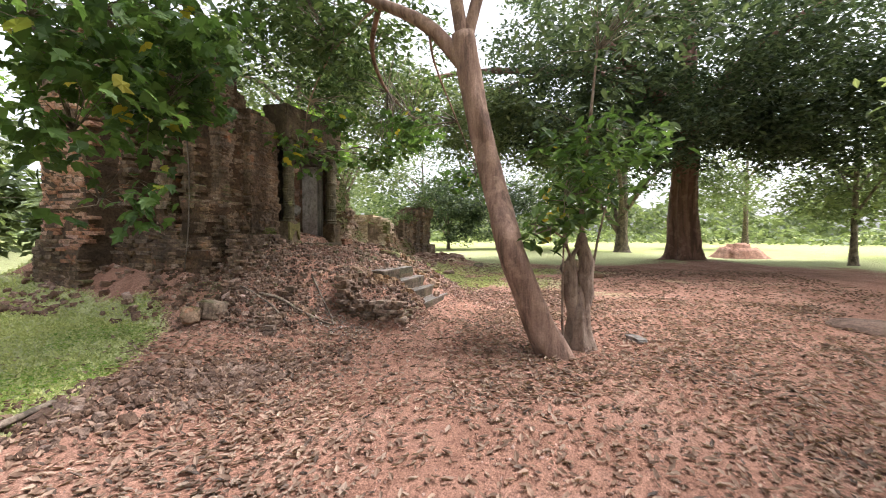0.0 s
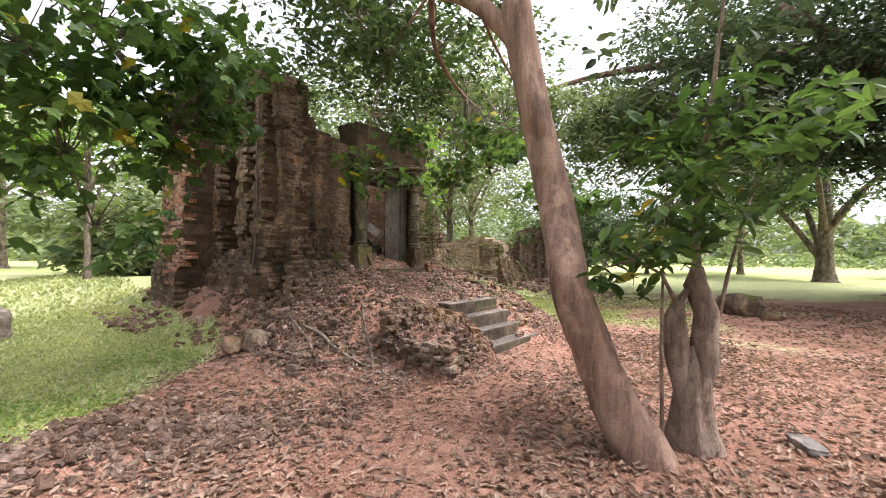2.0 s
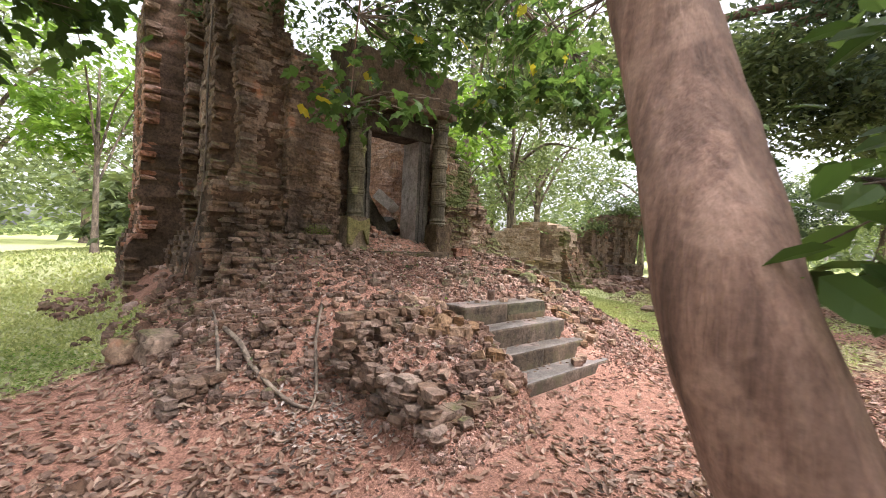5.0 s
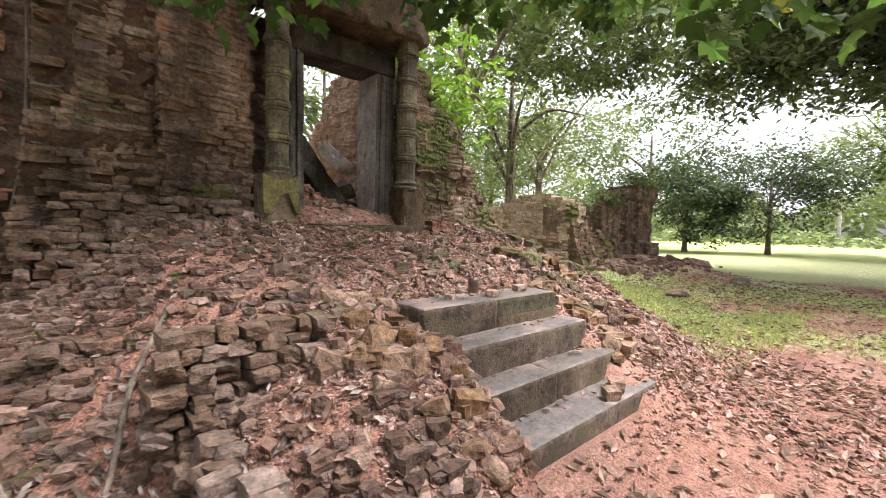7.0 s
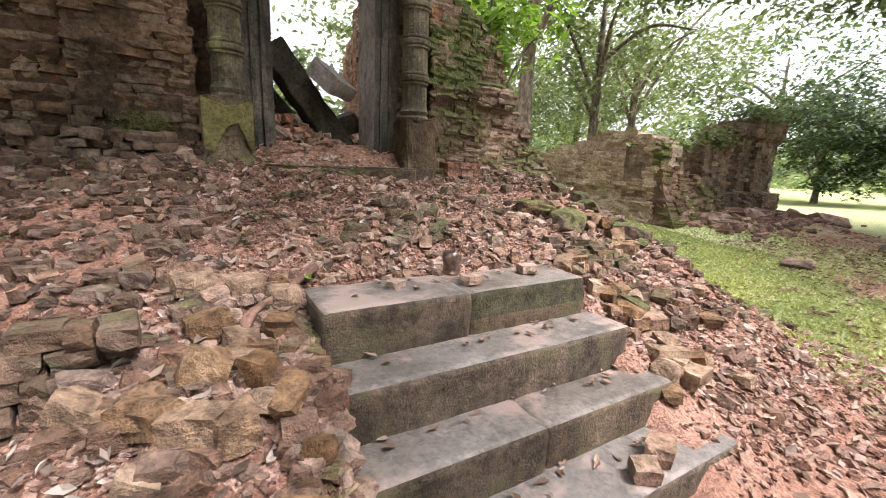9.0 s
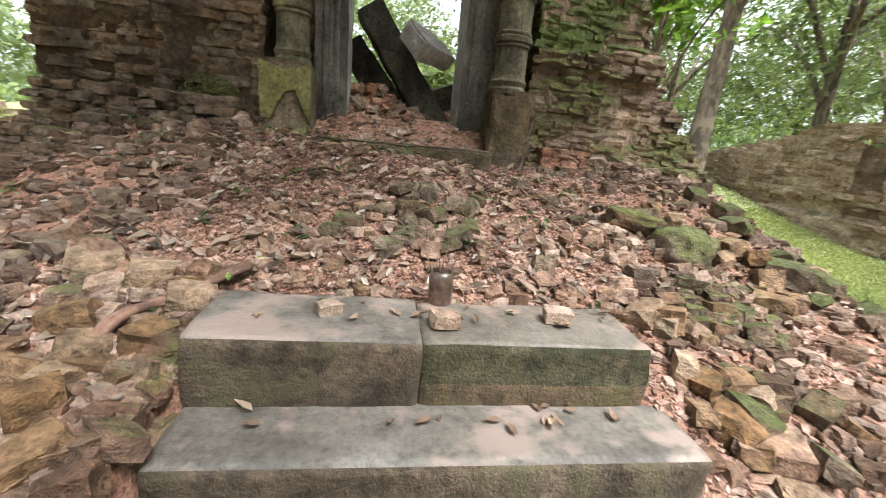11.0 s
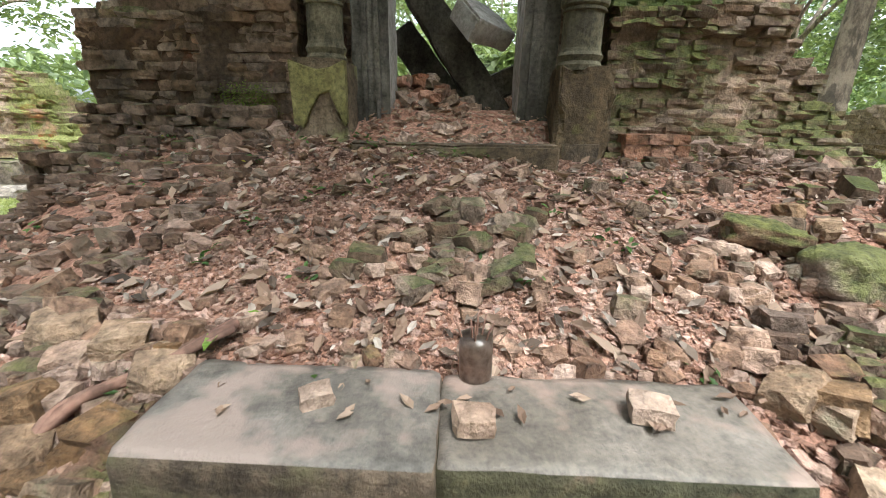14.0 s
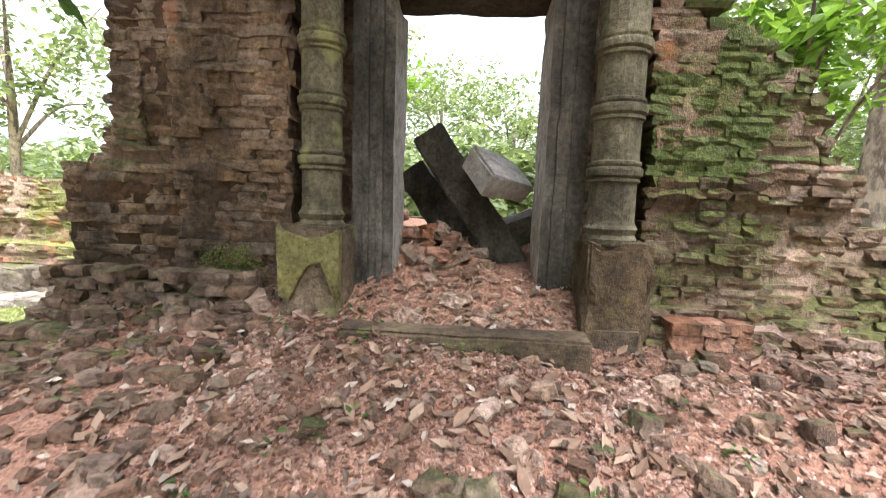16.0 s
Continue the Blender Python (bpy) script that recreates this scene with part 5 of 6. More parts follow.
P2, C2 = crown_points(rt, [((6.6, 4.6, 6.2), (2.8, 2.6, 1.2)), ((5.8, 1.5, 7.8), (3.4, 3.2, 1.8)), ((9.0, 4.6, 5.8), (2.4, 2.0, 1.0)), ((4.2, 5.0, 7.2), (2.4, 2.4, 1.3)), ((7.2, 5.3, 5.1), (1.7, 1.3, 0.8)), ((6.2, 6.2, 5.2), (1.1, 1.0, 0.6)), ((8.2, 5.9, 5.2), (1.4, 1.1, 0.8)), ((6.0, 10.2, 6.8), (1.6, 0.9, 0.9)), ((7.8, 10.6, 6.6), (1.6, 0.9, 0.9)), ((9.6, 10.4, 6.4), (1.4, 0.9, 0.9))], 640, 24, 0.2, 0.3)
P4, C4 = crown_points(rt, [((5.5, 4.1, 4.8), (1.5, 0.9, 0.5)), ((5.0, 4.6, 5.6), (1.6, 1.0, 0.7)), ((6.6, 4.0, 5.0), (1.0, 0.8, 0.5))], 70, 22, 0.17, 0.2)
flare = lambda a, s: 1 + max(0, 0.07 - s) * 7 * (0.6 + 0.4 * math.sin(3 * a)) + 0.05 * math.sin(5 * a + 6 * s)
tree("leaning_tree", "slender leaning tree with smooth pale brown bark", BARK, [(lean_trunk, [0.26, 0.225, 0.19, 0.172, 0.168, 0.165, 0.16, 0.155, 0.16, 0.15], 18, flare), (limb_a, [0.11, 0.1, 0.08, 0.06, 0.03], 9, None), (limb_b, [0.1, 0.085, 0.06, 0.03], 9, None),
     (limb_c, [0.09, 0.08, 0.05, 0.03], 9, None), (limb_d, [0.05, 0.04, 0.03, 0.015], 6, None), (limb_e, [0.022, 0.016, 0.011, 0.006], 6, None), (limb_f, [0.024, 0.018, 0.012, 0.006], 6, None)],
     [(leaves("crown", rt, P1, 0.17, LEAF_NEAR, LOBED, 0.5), "hanging sprays of broad green leaves"), (leaves("crown", rt, P2, 0.15, LEAF_CROWN, LEAF2), "green leafy crown"), (leaves("crown", rt, P4, 0.15, LEAF_CROWN, LEAF6), "low leafy boughs"),
      (twigs(rt, np.vstack([C1, C2[::3], C4[::2]]), limb_a[1:] + limb_b[1:] + limb_c[1:] + limb_d[1:] + limb_e[1:] + limb_f[1:], 0.012, BARK_DARK), "thin twigs")])

# the forked old stump that has shot again
cx, cy = 5.84, 0.03
trunk_s = [(cx + 0.03, cy - 0.03, -0.2), (cx, cy, 0.2), (cx - 0.02, cy, 0.55), (cx - 0.01, cy, 0.74), (cx - 0.01, cy, 0.86)]
forks = [([(cx - 0.02, cy + 0.02, 0.25), (cx - 0.06, cy + 0.08, 0.65), (cx - 0.08, cy + 0.13, 0.92), (cx - 0.07, cy + 0.13, 1.16), (cx - 0.06, cy + 0.1, 1.27)], [0.07, 0.115, 0.095, 0.072, 0.045]),
         ([(cx + 0.01, cy - 0.02, 0.25), (cx + 0.05, cy - 0.07, 0.65), (cx + 0.06, cy - 0.1, 1.0), (cx + 0.04, cy - 0.06, 1.3), (cx + 0.0, cy - 0.02, 1.44), (cx + 0.02, cy - 0.03, 1.56)], [0.07, 0.12, 0.1, 0.08, 0.092, 0.05]),
         ([(cx - 0.06, cy + 0.1, 1.24), (cx - 0.03, cy + 0.05, 1.33), (cx + 0.0, cy - 0.01, 1.4)], [0.034, 0.03, 0.034]),
         ([(cx + 0.02, cy - 0.03, 1.5), (cx + 0.15, cy - 0.02, 2.1), (cx + 0.3, cy - 0.1, 3.0), (cx + 0.5, cy - 0.2, 4.2)], [0.035, 0.03, 0.025, 0.012]),
         ([(cx - 0.06, cy + 0.1, 1.2), (cx - 0.25, cy + 0.2, 1.5), (cx - 0.5, cy + 0.35, 1.62), (cx - 0.85, cy + 0.5, 1.55)], [0.02, 0.016, 0.012, 0.006]), ([(cx - 0.2, cy + 0.2, 0.05), (cx - 0.2, cy + 0.21, 0.8), (cx - 0.19, cy + 0.2, 1.4), (cx - 0.12, cy + 0.2, 2.0)], [0.018, 0.015, 0.012, 0.006]),
         ([(cx + 0.08, cy - 0.14, 0.85), (cx + 0.22, cy - 0.24, 1.5), (cx + 0.42, cy - 0.4, 2.2)], [0.02, 0.016, 0.008])]
P1, C1 = crown_points(rt, [((cx - 0.15, cy + 0.15, 1.95), (0.62, 0.62, 0.5)), ((cx + 0.2, cy - 0.2, 2.7), (0.9, 0.9, 0.6)), ((cx - 0.6, cy + 0.4, 1.55), (0.35, 0.35, 0.3))], 84, 10, 0.13, 0.3)
P2, C2 = crown_points(rt, [((cx + 0.5, cy - 0.3, 4.0), (1.5, 1.5, 1.1)), ((cx + 0.9, cy - 0.9, 5.2), (1.9, 1.8, 1.0))], 72, 18, 0.17, 0.3)
gnarl = lambda a, s: 1 + 0.14 * math.sin(3 * a + 9 * s) + 0.1 * math.sin(7 * a + 2 + 4 * s)
old = lambda a, s: 1 + 0.16 * math.sin(4 * a + 1) + 0.08 * math.sin(7 * a) + max(0, 0.4 - s) * 0.9 * (0.6 + 0.4 * math.sin(3 * a))
tree("coppiced_tree", "old forked tree stump with young leafy shoots", BARK_OLD, [(trunk_s, [0.22, 0.145, 0.125, 0.095, 0.03], 24, old)] + [(p, r, 14 if r[0] > 0.06 else 6, gnarl if r[0] > 0.06 else None) for p, r in forks],
     [(leaves("crown", rt, P1, 0.17, LEAF_NEAR, LEAF6), "broad fresh green leaves"), (leaves("crown", rt, P2, 0.16, LEAF_DARK, LEAF6), "dark green leaves"),
      (twigs(rt, np.vstack([C1[::2], C2[::2]]), forks[3][0] + forks[4][0] + forks[5][0] + forks[6][0], 0.008, BARK_DARK), "thin shoots")])

# a broad-leaved branch reaching in over the grass from a tree beside it
hang = [((2.35, 4.5, 1.75), (0.3, 0.35, 0.35)), ((2.9, 4.35, 1.95), (0.45, 0.4, 0.35)), ((2.3, 4.3, 2.5), (0.5, 0.5, 0.45)), ((3.2, 4.5, 2.8), (0.6, 0.5, 0.4)), ((3.7, 4.6, 3.2), (0.55, 0.5, 0.4)), ((2.4, 4.1, 3.2), (0.7, 0.6, 0.5)), ((3.0, 4.0, 3.7), (1.0, 0.8, 0.5)), ((1.6, 4.2, 3.6), (0.8, 0.8, 0.6)), ((3.9, 5.0, 3.7), (0.7, 0.6, 0.4))]
P1, C1 = crown_points(rt, hang, 170, 8, 0.15, 0.1)
P2, C2 = crown_points(rt, [((0.5, 5.5, 5.8), (2.8, 2.6, 1.6)), ((2.8, 4.2, 5.0), (1.9, 1.6, 0.8))], 95, 18, 0.2, 0.3)
bt = [(-0.6, 6.4, 0.0), (-0.5, 6.3, 1.6), (-0.3, 6.1, 3.2), (0.0, 5.8, 5.0)]
bl = [(-0.35, 6.15, 2.8), (0.6, 5.4, 3.9), (1.7, 4.7, 4.2), (2.6, 4.35, 3.7), (3.2, 4.4, 2.9)]
bl2 = [(1.7, 4.7, 4.2), (2.1, 4.4, 3.4), (2.4, 4.4, 2.5), (2.6, 4.4, 1.9)]
tree("overhanging_tree", "broad-leaved tree whose branches hang over the grass", BARK_DARK, [(bt, [0.3, 0.25, 0.22, 0.15], 12, None), (bl, [0.12, 0.08, 0.05, 0.03, 0.012], 8, None), (bl2, [0.03, 0.022, 0.015, 0.008], 6, None)],
     [(leaves("crown", rt, P1, 0.19, LEAF_NEAR, LOBED, 0.5), "hanging broad green leaves, some yellowing"), (leaves("crown", rt, P2, 0.15, LEAF_CROWN, LEAF2), "green crown"), (twigs(rt, C1, bl[1:] + bl2, 0.008, BARK_DARK), "thin twigs")])

# the great tree with a fluted trunk
bx, by = 23.4, -4.6
butt = lambda a, s: (1 + 0.16 * math.sin(6 * a) + 0.08 * math.sin(11 * a + 2)) * (1 + 1.1 * max(0, 0.12 - s) / 0.12 * (0.55 + 0.45 * math.sin(6 * a)))
limbs = [([(bx, by, 6), (bx - 3, by + 2, 8), (bx - 6, by + 4, 9)], [0.4, 0.3, 0.12]), ([(bx, by, 6.5), (bx + 2, by - 3, 9), (bx + 4, by - 6, 10)], [0.4, 0.3, 0.1]), ([(bx, by, 7), (bx - 2, by - 3, 10), (bx - 4, by - 6, 11)], [0.4, 0.25, 0.1]), ([(bx, by, 8), (bx + 3, by + 3, 11), (bx + 5, by + 5, 12)], [0.35, 0.25, 0.1]), ([(bx, by, 7), (bx - 1.5, by + 5, 9.5), (bx - 2.5, by + 11, 8.2)], [0.35, 0.22, 0.06]), ([(bx - 1.5, by + 5, 9.5), (bx - 3, by + 10, 9.6), (bx - 5, by + 14, 8.6)], [0.2, 0.14, 0.05])]
P1, C1 = crown_points(rt, [((bx, by, 10.5), (10, 10.5, 5.6)), ((bx - 3, by + 5.5, 7.6), (5, 5.5, 2.6)), ((bx - 2, by - 4.5, 7.0), (5, 5, 2.6)), ((bx - 4, by, 8), (4, 5, 3)), ((bx - 5, by + 1.5, 5.6), (2.5, 4.5, 1.5)), ((bx - 4, by - 4, 5.2), (2.5, 3, 1.5))], 1400, 54, 0.4, 0.4)
P3, C3 = crown_points(rt, [((bx - 2, by + 11.5, 7.6), (4, 3, 2.0)), ((bx - 3, by + 9, 7.2), (3, 2.5, 1.3)), ((bx - 5, by + 14, 8.0), (3.5, 3, 1.8)), ((bx - 3, by + 8, 6.3), (3, 3.6, 1.7)), ((bx - 2.5, by + 5, 5.6), (2.5, 3, 1.5))], 560, 46, 0.32, 0.4)

tree("great_tree", "great old tree with a fluted red-brown trunk", BARK_RED, [([(bx, by, -0.2), (bx, by, 0.8), (bx, by + 0.1, 3), (bx - 0.2, by, 6), (bx, by, 9), (bx, by, 13)], [1.15, 0.74, 0.58, 0.5, 0.42, 0.2], 36, butt)] + [(p, r, 9, None) for p, r in limbs], [(leaves("crown", rt, P1, 0.25, LEAF_DARK), "dense dark green drooping crown"), (leaves("crown", rt, P3, 0.24, LEAF_HAZY), "outer boughs in green paled for haze and backlight")])


def plain_tree(x, y, h, r, label, leaf=LEAF_CROWN, clumps=260, per=26, size=0.3, bare=0.35, trunk=0.2, bark=BARK_DARK, lean=(0, 0), group="", wide=1.0, forked=False):
    z = float(ground_z(x, y))
    top = (x + lean[0], y + lean[1], z + h * 0.75)
    midp = (x + lean[0] * 0.4, y + lean[1] * 0.4, z + h * 0.4)
    tubes = [([(x, y, z - 0.15), (x + lean[0] * 0.15, y + lean[1] * 0.15, z + h * 0.12), midp, top], [trunk * 1.6, trunk, trunk * 0.8, trunk * 0.25], 10, flare)]
    for k in range(5):
        a = k * 1.26 + rt.uniform(0, 0.6)
        e = (midp[0] + math.cos(a) * r * 0.75, midp[1] + math.sin(a) * r * 0.75, z + h * rt.uniform(0.5, 0.8))
        s = (x, y, z + h * 0.1) if forked and k < 2 else (x + lean[0] * 0.3, y + lean[1] * 0.3, z + h * rt.uniform(0.25, 0.5))
        tubes.append(([s, ((s[0] + e[0]) / 2, (s[1] + e[1]) / 2, (s[2] + e[2]) / 2 + 0.06 * h), e], [trunk * 0.5, trunk * 0.35, trunk * 0.1], 6, None))
    cl = [((top[0], top[1], z + h * (bare + 1) / 2), (r * wide, r, h * (1 - bare) / 2))]
    for k in range(4):
        a = rt.uniform(0, 6.28)
        cl.append(((top[0] + math.cos(a) * r * 0.6, top[1] + math.sin(a) * r * 0.6, z + h * rt.uniform(bare + 0.05, 0.75)), (r * 0.55, r * 0.55, h * 0.13)))
    P, C = crown_points(rt, cl, clumps, per, r * 0.09, 0.35)
    return tree("tree", label, bark, tubes, [(leaves("crown", rt, P, size, leaf), "")], group=group)


plain_tree(35.9, -2.7, 11, 5.5, "forked tree at the edge of the meadow", trunk=0.42, forked=True, bare=0.4, clumps=330, size=0.36)
plain_tree(24.7, -11.9, 9, 4.2, "young tree with a thin straight trunk", trunk=0.14, bare=0.22, clumps=300, leaf=LEAF_HAZY)
for x, y, h, r in ((38.6, 7.9, 7.9, 4.1), (35.4, 11.7, 7.0, 3.1)):
    plain_tree(x, y, h, r, "dark low-branching tree in the meadow", LEAF_DARK, trunk=0.13, bare=0.15, clumps=260, per=28, size=0.28, forked=True, group="meadow trees")
plain_tree(13.9, 10.9, 11, 4.2, "tall tree with a leaning grey trunk behind the tower", LEAF_HAZY, trunk=0.2, bare=0.42, clumps=280, size=0.24, lean=(0.9, 0.6))
plain_tree(11.4, 8.9, 5.8, 1.5, "small bright lime-green tree beside the tower", LEAF_LIME, trunk=0.05, bare=0.52, clumps=90, per=16, size=0.22, lean=(-0.4, -0.5))
for x, y, h, r in ((19.5, 13.4, 11, 4.0), (24.5, 15.5, 12, 4.6), (28.5, 20.5, 12, 4.6)):
    plain_tree(x, y, h, r, "leafy tree with drooping branches behind the ruins", LEAF_HAZY, trunk=0.2, bare=0.3, clumps=160, per=24, size=0.28, group="trees behind the shrine")
plain_tree(4.3, 13.6, 6.4, 1.7, "bright lime-green young tree behind the tower", LEAF_LIME, trunk=0.07, bare=0.4, clumps=110, per=16, size=0.24)
woods = np.random.default_rng(404)
# Trees from (-4, -7.5) to (-8, 1) are unseen, added to darken upright faces.
spots = ((15.5, 23, 12, 5), (22, 24, 13, 5.5), (30, 24, 13, 6), (1.0, 28, 12, 5), (-4.5, 25, 12, 4.5), (-11, 19, 11, 4.5), (6.2, 21, 4.6, 3), (9.3, 26, 9, 3.2), (12.5, 15.5, 5, 2.6), (8.2, 14, 2.6, 1.7), (6.0, 15.5, 2.8, 1.8), (40, 16, 12, 6), (30, 32, 14, 6), (46, -14, 13, 6), (31, -22, 12, 6), (-8, 33, 13, 6), (44, 2, 11, 5), (18.5, -14, 12, 5), (12, -13, 12, 5), (-4, -7.5, 11, 5), (2.5, -9, 12, 5), (7.5, -10.5, 11, 5), (-8, 1, 11, 5), (4.5, 36, 13, 6))
for x, y, h, r in spots:
    plain_tree(x, y, h, r, "leafy green tree in the woods around the ruins, those close behind the path added for shade", LEAF_HAZY if woods.random() < 0.8 else LEAF_CROWN, clumps=int(45 + r * 28), per=26, size=0.36, bare=0.18 if h > 7 else 0.05, trunk=0.018 * h, group="trees around the ruins")

# the belt of woods round the meadow
def belt(rng, dist, n, leaf, size, lo, hi, seed):
    a = rng.uniform(0, 2 * np.pi, n)
    d = dist * rng.uniform(0.9, 1.25, n)
    f = 0.5 + 0.5 * np.clip(np.sin(a * 23 + seed) * 0.5 + np.sin(a * 11 + 2 * seed) * 0.4 + np.sin(a * 57) * 0.25, -1, 1)
    z = rng.uniform(0, 1, n) ** 0.8 * (lo + (hi - lo) * f)
    x, y = 8 + d * np.cos(a), d * np.sin(a)
    return leaves("woods", rng, np.stack([x, y, z + ground_z(x, y)], 1), size, leaf, LEAF2, 0.3, 0.9)


tagged(new("far_woods", belt(rt, 78, 46000, LEAF_HAZY, 1.5, 4, 12, 1.0)), "belt of green woods round the meadow", "woods", kind="stuff")
tagged(new("far_hedge", belt(rt, 62, 16000, LEAF_HAZY, 0.9, 0.8, 3.0, 2.4)), "low bushes at the meadow's edge", "woods", kind="stuff")

# plants on the ruins
P, C = crown_points(rt, [((5.3, 6.6, 4.75), (0.6, 1.1, 0.5)), ((5.6, 6.0, 4.4), (0.4, 0.4, 0.35)), ((5.2, 8.0, 5.2), (0.5, 0.9, 0.4)), ((6.2, 5.9, 3.5), (0.35, 0.3, 0.25))], 150, 16, 0.1, 0.1)
tagged(new("wall_shrub", leaves("wall_shrub", rt, P, 0.1, LEAF_CROWN, LEAF2)), "green creeper growing on the wall top", "plant")
P, C = crown_points(rt, [((17.0, 7.7, 2.3), (0.6, 0.4, 0.25)), ((18.9, 7.6, 2.95), (1.1, 0.5, 0.25)), ((15.6, 8.0, 2.05), (0.8, 0.5, 0.15))], 90, 14, 0.12, 0.1)
tagged(new("wall_shrub", leaves("wall_shrub", rt, P, 0.14, LEAF_HAZY, LEAF2)), "grass and creeper growing on the shrine", "plant")



def moss_cushion(n, x0, x1, z0, z1, y, label, seed):
    """Tufts of moss clinging to a wall face, thick in patches."""
    g = np.random.default_rng(seed)
    x, z = g.uniform(x0, x1, n * 3), g.uniform(z0, z1, n * 3)
    edge = 1 - np.hypot((x - (x0 + x1) / 2) / (x1 - x0) * 2, (z - (z0 + z1) / 2) / (z1 - z0) * 2)
    keep = edge + 0.22 * Waves(seed, 4.0)(x, z) + 0.22 * Waves(seed + 5, 13.0)(x, z) > g.normal(0.27, 0.12, n * 3)
    x, z = x[keep][:n], z[keep][:n]
    P = np.stack([x, y + g.normal(0, 0.012, len(x)), z], 1)
    tagged(new("moss_cushion", leaves("moss_cushion", g, P, 0.015, MOSS, LEAF2, 0.3, 0.9)), label, "moss", kind="stuff")


moss_cushion(1500, 5.95, 6.45, 1.4, 1.72, 5.57, "patch of dark moss low on the pilaster", 63)
ob = new("hanging_root", tube_mesh("hanging_root", bark_mat("pale_root", (0.06, 0.045, 0.035), (0.13, 0.1, 0.08), (0.2, 0.16, 0.13)), [tube([(5.1, 6.2, 4.2), (5.08, 6.24, 3.4), (5.07, 6.2, 2.5), (5.04, 6.18, 1.95), (4.98, 6.15, 1.5), (4.86, 6.1, 0.95)], [0.012, 0.011, 0.01, 0.01, 0.009, 0.006], 6, 0.08, rt, 0.2)]))
tagged(ob, "thin brown tree root running down the tower corner", "root")
# ---------------------------------------------------------------- litter, grass, sticks
rl = np.random.default_rng(55)


def slope_frames(rng, x, y, jitter):
    """Axes that lie on the ground with a random turn and some jitter."""
    e = 0.06
    zx, zy = (ground_z(x + e, y) - ground_z(x - e, y)) / (2 * e), (ground_z(x, y + e) - ground_z(x, y - e)) / (2 * e)
    nrm = np.stack([-np.clip(zx, -1, 1) + rng.normal(0, jitter, len(x)), -np.clip(zy, -1, 1) + rng.normal(0, jitter, len(x)), np.ones(len(x))], 1)
    nrm /= np.linalg.norm(nrm, axis=1)[:, None]
    a = rng.uniform(0, 6.283, len(x))
    d = np.stack([np.cos(a), np.sin(a), np.zeros(len(x))], 1)
    y_ = np.cross(nrm, d)
    y_ /= np.linalg.norm(y_, axis=1)[:, None]
    return np.stack([np.cross(y_, nrm), y_, nrm], 2)


def litter(name, n, box, size, label, clumpy=0.6, lift=0.006, leaf=LITTER):
    x, y = rl.uniform(box[0], box[1], n), rl.uniform(box[2], box[3], n)
    keep = (rl.random(n) < 1 - clumpy + clumpy * smooth(Waves(71, 1.3)(x, y), -1.0, 1.2)) & ((grass_at(x, y) < 0.55 + rl.uniform(0, 0.4, n)) | (rl.random(n) < 0.07)) & ~((x > 5.2) & (x < 9.4) & (y > 5.9))
    keep &= ~((x > SX0 - 0.05) & (x < SX1 + 0.05) & (y < 3.9) & (y > 2.7))
    trod = np.min([np.hypot(x - px, y - py) for px, py in ((-1.0, 0.3), (0.0, 0.5), (1.0, 0.6), (2.0, 0.8), (3.0, 1.1), (4.0, 1.5), (5.0, 2.0), (6.0, 2.2), (7.0, 2.3), (8.0, 2.2))], axis=0)
    keep &= rl.random(n) > 0.6 * np.exp(-((trod / 0.7) ** 2))
    keep &= rl.random(n) > 0.25 * smooth(x, 8.0, 8.6) * smooth(x, 12.5, 10)
    keep &= rl.random(n) > 0.72 * smooth(on_mound(x, y), 0.1, 0.5)
    x, y = x[keep], y[keep]
    P = np.stack([x, y, ground_z(x, y) + lift + rl.uniform(0, 0.015, len(x))], 1)
    tagged(new(name, leaves(name, rl, P, size, leaf, DRY, spread=0.45, M=slope_frames(rl, x, y, 0.2))), label, "leaf litter", kind="stuff")


litter("leaf_litter", 56000, (-1.5, 10.5, -4.5, 5.8), 0.07, "dry brown leaves strewn over red earth")
litter("leaf_litter", 6000, (-1.5, 10.5, -4.5, 4.2), 0.065, "dark rotting leaves strewn over red earth", 0.8, 0.004, LITTER_DARK)
litter("leaf_litter", 2200, (6.9, 8.1, 5.3, 5.88), 0.04, "dry leaves drifted inside the doorstep", 0.2, 0.012)
litter("leaf_litter", 3200, (4.8, 9.8, 2.9, 5.7), 0.05, "dark curled leaves among rubble on the mound", 0.4, 0.015, LITTER_DARK)
litter("leaf_litter", 14000, (9.5, 19, -7, 6), 0.085, "dry brown leaves strewn over bare earth")
litter("leaf_litter", 4800, (5.0, 9.6, 2.9, 5.7), 0.043, "bleached dry leaves among rubble on the mound", 0.3, 0.02, LITTER_PALE)
for y0, y1, z in STEPS:
    n = 26
    P = np.stack([rl.uniform(SX0 + 0.1, SX1 - 0.1, n), rl.uniform(y0 + 0.14, min(y1, y0 + 0.28), n), np.full(n, z + 0.006)], 1)
    tagged(new("step_leaves", leaves("step_leaves", rl, P, 0.05, LITTER, DRY, spread=0.4, M=randrot(rl, n, 0.12))), "a few dry leaves lying on a stone step", "leaf litter", kind="stuff")


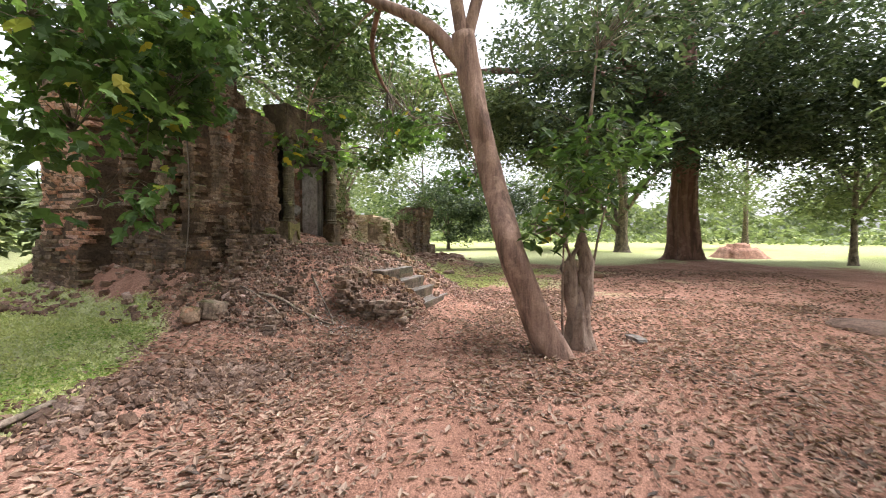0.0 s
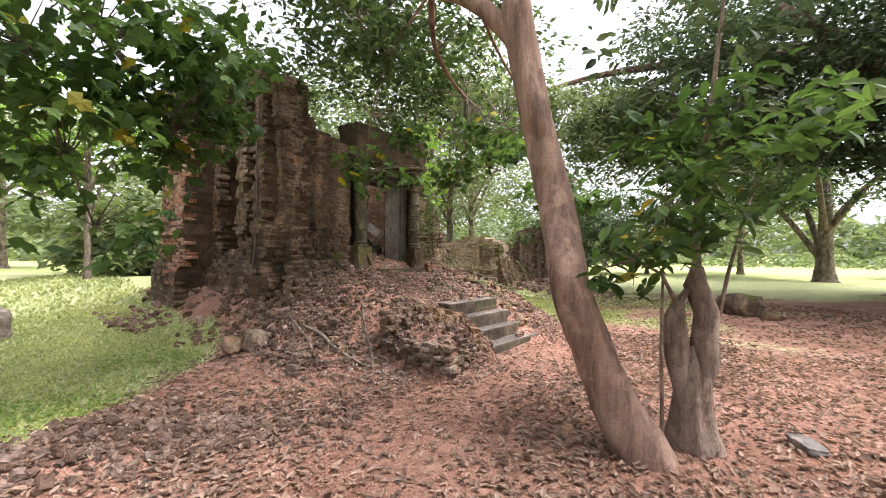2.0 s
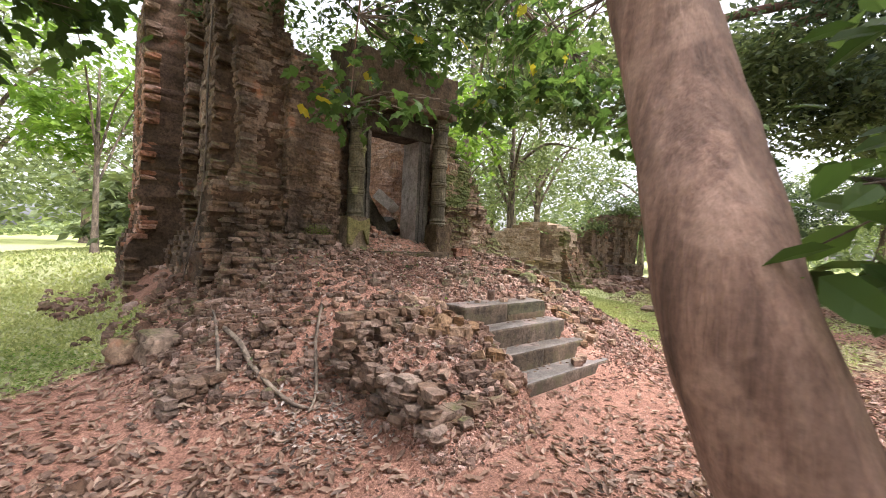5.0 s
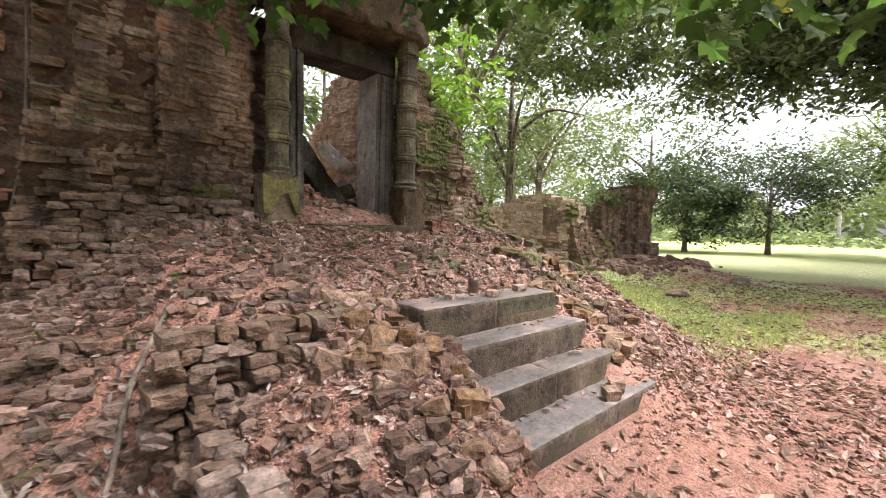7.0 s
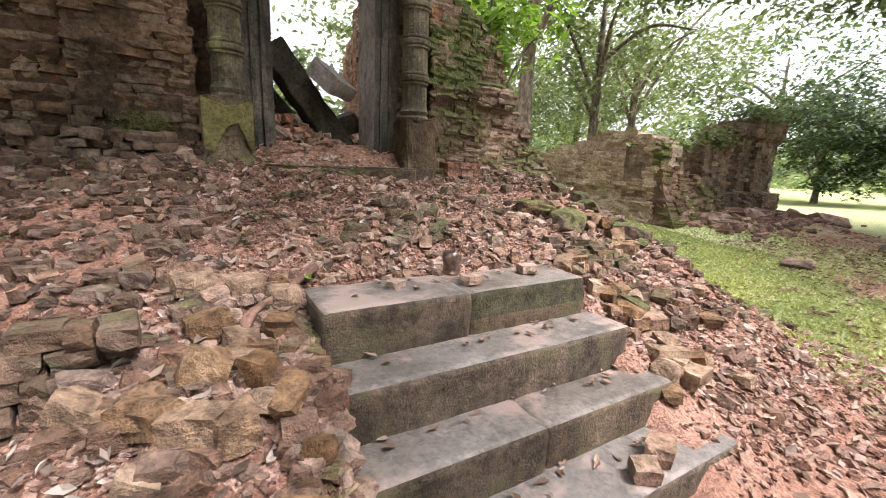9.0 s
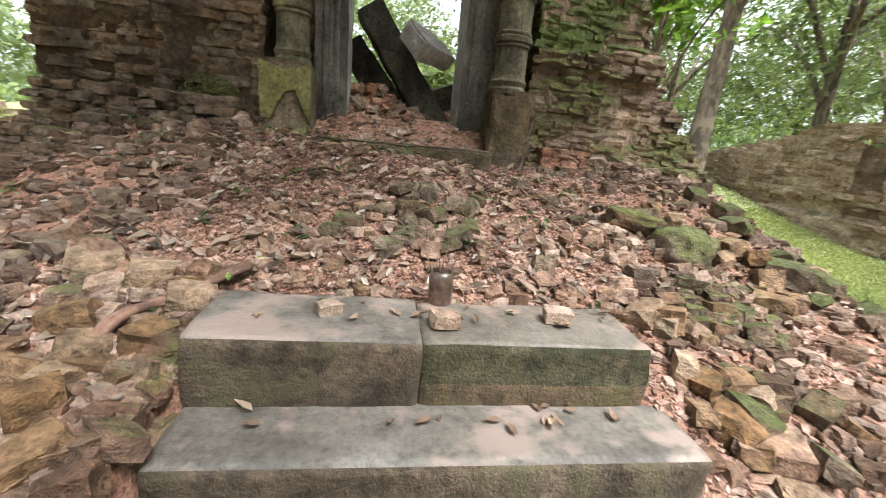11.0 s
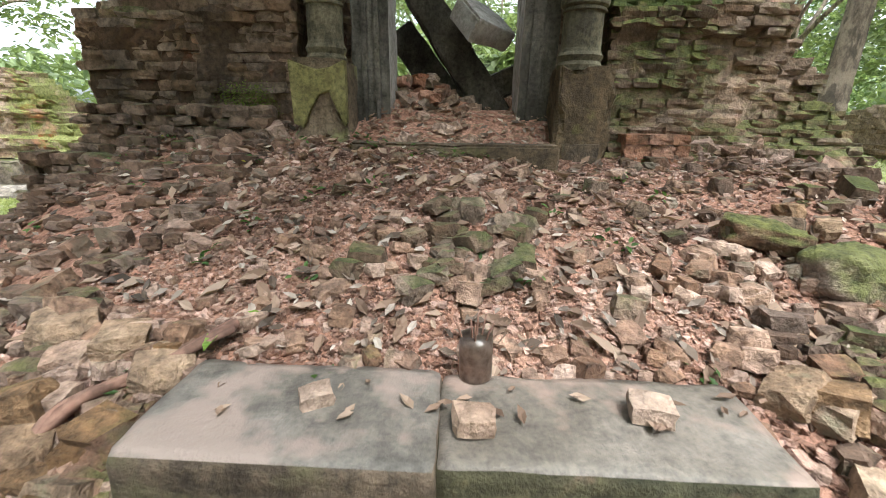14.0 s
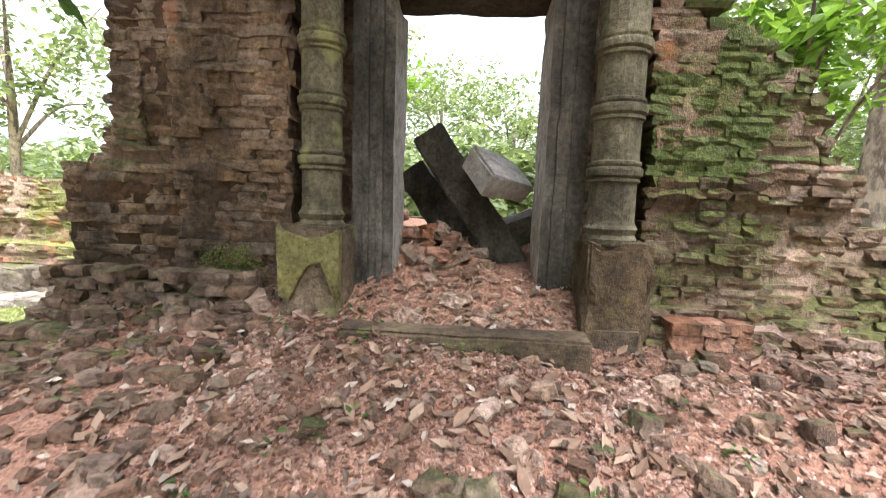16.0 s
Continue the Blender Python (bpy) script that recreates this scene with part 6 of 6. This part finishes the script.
def grass(name, n, box, size, label, need=0.45):
    x, y = rl.uniform(box[0], box[1], n), rl.uniform(box[2], box[3], n)
    keep = grass_at(x, y) + rl.normal(0, 0.12, n) > need
    x, y = x[keep], y[keep]
    k = len(x)
    P = np.stack([x, y, ground_z(x, y) - 0.003], 1)
    a = rl.uniform(0, 6.283, k)
    d = np.stack([np.cos(a) * 0.75, np.sin(a) * 0.75, rl.uniform(0.25, 1.2, k)], 1)
    d /= np.linalg.norm(d, axis=1)[:, None]
    u = rl.normal(0, 1, (k, 3))
    y_ = np.cross(u, d)
    y_ /= np.linalg.norm(y_, axis=1)[:, None]
    tagged(new(name, leaves(name, rl, P, size, GRASS, LEAF2, spread=0.5, M=np.stack([d, y_, np.cross(d, y_)], 2))), label, "grass", kind="stuff")


grass("grass", 60000, (-1.0, 5.0, 3.4, 10), 0.042, "short green grass and clover")
grass("grass", 60000, (9.3, 17, 1.0, 14), 0.045, "short green grass between the ruins")
grass("grass", 110000, (9.4, 14.6, 2.6, 9.5), 0.045, "short bright grass beside the mound")
grass("grass", 14000, (-4, 5, 9, 16), 0.08, "short green grass on the slope")


n = 16000
x, y = rl.uniform(-0.5, 4.6, n), rl.uniform(3.6, 6.5, n)
keep = (grass_at(x, y) > 0.5) & (Waves(88, 2.2)(x, y) + 0.5 * Waves(89, 6.0)(x, y) > rl.normal(0.5, 0.3, n))
P = np.stack([x[keep], y[keep], ground_z(x[keep], y[keep]) + rl.uniform(0.005, 0.03, keep.sum())], 1)
tagged(new("clover", leaves("clover", rl, P, 0.04, LEAF_LIME, LEAF6, -0.1, 0.35)), "clumps of darker clover in short grass", "clover", kind="stuff")


def stick(name, pts, r, label, material=BARK):
    ob = new(name, tube_mesh(name, material, [tube(pts, [r, r * 0.9, r * 0.8, r * 0.7, r * 0.5][: len(pts)], 8, 0.04, rl, 0.22)]))
    return tagged(ob, label, "branch")


def on_ground(pts, lift):
    return [(x, y, float(ground_z(x, y)) + lift + dz) for x, y, dz in pts]


for dx, dy, r in ((0.0, 0.0, 0.017), (0.035, -0.02, 0.011), (-0.03, 0.03, 0.009)):
    stick("fallen_branch", on_ground([(6.6 + dx, 3.58 + dy, 0.0), (6.67 - dx, 3.7 + dy, 0.035), (6.78 + dx, 3.8 - dy, 0.03), (6.95, 3.92 + dy, 0.03)], 0.03), r, "crooked dry root lying beside the top step", BARK_RED)
stick("dry_root", on_ground([(4.88, 5.24, 0.0), (4.98, 4.41, 0.03), (5.02, 4.01, 0.015), (5.17, 3.68, 0.03), (5.34, 3.61, 0.0)], 0.02), 0.024, "thick snaking dry root lying on the mound", BARK_DARK)
stick("dry_root", on_ground([(4.75, 4.02, 0.0), (4.83, 4.34, 0.03), (4.91, 4.79, 0.015), (4.94, 5.04, 0.03)], 0.018), 0.015, "thin snaking dry root lying on the mound", BARK_DARK)
stick("dry_root", on_ground([(5.7, 4.27, 0.0), (5.51, 3.97, 0.03), (5.4, 3.7, 0.015), (5.29, 3.58, 0.03)], 0.018), 0.015, "thin snaking dry root lying on the mound", BARK_DARK)
stick("fallen_branch", on_ground([(1.2, 3.9, 0.0), (1.6, 3.95, 0.03), (2.0, 4.05, 0.0)], 0.03), 0.03, "dark branch lying at the edge of grass", BARK_DARK)
for p, s in (((6.9, 3.9), 0.11), ((6.95, 3.97), 0.07)):
    P = np.array([(p[0], p[1], float(ground_z(*p)) + 0.05)])
    tagged(new("green_leaf", leaves("green_leaf", rl, P, s, LEAF_LIME, DRY)), "fresh green leaf fallen on rubble", "leaf")
# weeds sprouting on the mound
wx, wy = rl.uniform(5.0, 9.8, 46), rl.uniform(3.7, 5.5, 46)
P = np.repeat(np.stack([wx, wy, ground_z(wx, wy) + 0.02], 1), 9, axis=0) + rl.normal(0, 0.022, (414, 3))
tagged(new("weeds", leaves("weeds", rl, P, 0.032, LEAF_NEAR, LEAF6, -0.3)), "tiny green weeds sprouting among rubble", "weeds", kind="stuff")
# a small offering pot of burnt-down incense behind the top step
CLOUDED, nt, geo, bsdf = start("clouded_dirty_glass")
for key, value in (("Transmission Weight", 0.8), ("Roughness", 0.28), ("IOR", 1.4)):
    bsdf.inputs[key].default_value = value
nt.links.new(ramp(nt, tex(nt, geo.outputs["Position"], 40, 4, 0.6), [(0.35, (0.1, 0.066, 0.05)), (0.65, (0.34, 0.26, 0.21))]), bsdf.inputs["Base Color"])
pot = empty("incense_pot", "small clouded glass pot with burnt incense stubs", "pot", (7.61, 3.84, 0.85))
V, F, T3 = tube([(0, 0, 0), (0, 0, 0.05), (0, 0, 0.11), (0, 0, 0.115)], [0.043, 0.043, 0.044, 0.036], 18, 0.02, rl, 0.015)
part("pot", tube_mesh("pot", CLOUDED, [(V, F, T3)]), pot)
for k in range(6):
    dx, dy = rl.normal(0, 0.018, 2)
    part("incense_stick", tube_mesh("incense_stick", BARK_RED, [tube([(dx, dy, 0.09), (dx * 1.5, dy * 1.5, 0.14), (dx * 2, dy * 2, 0.17)], [0.003, 0.003, 0.002], 5, 0.03, rl, 0)]), pot)
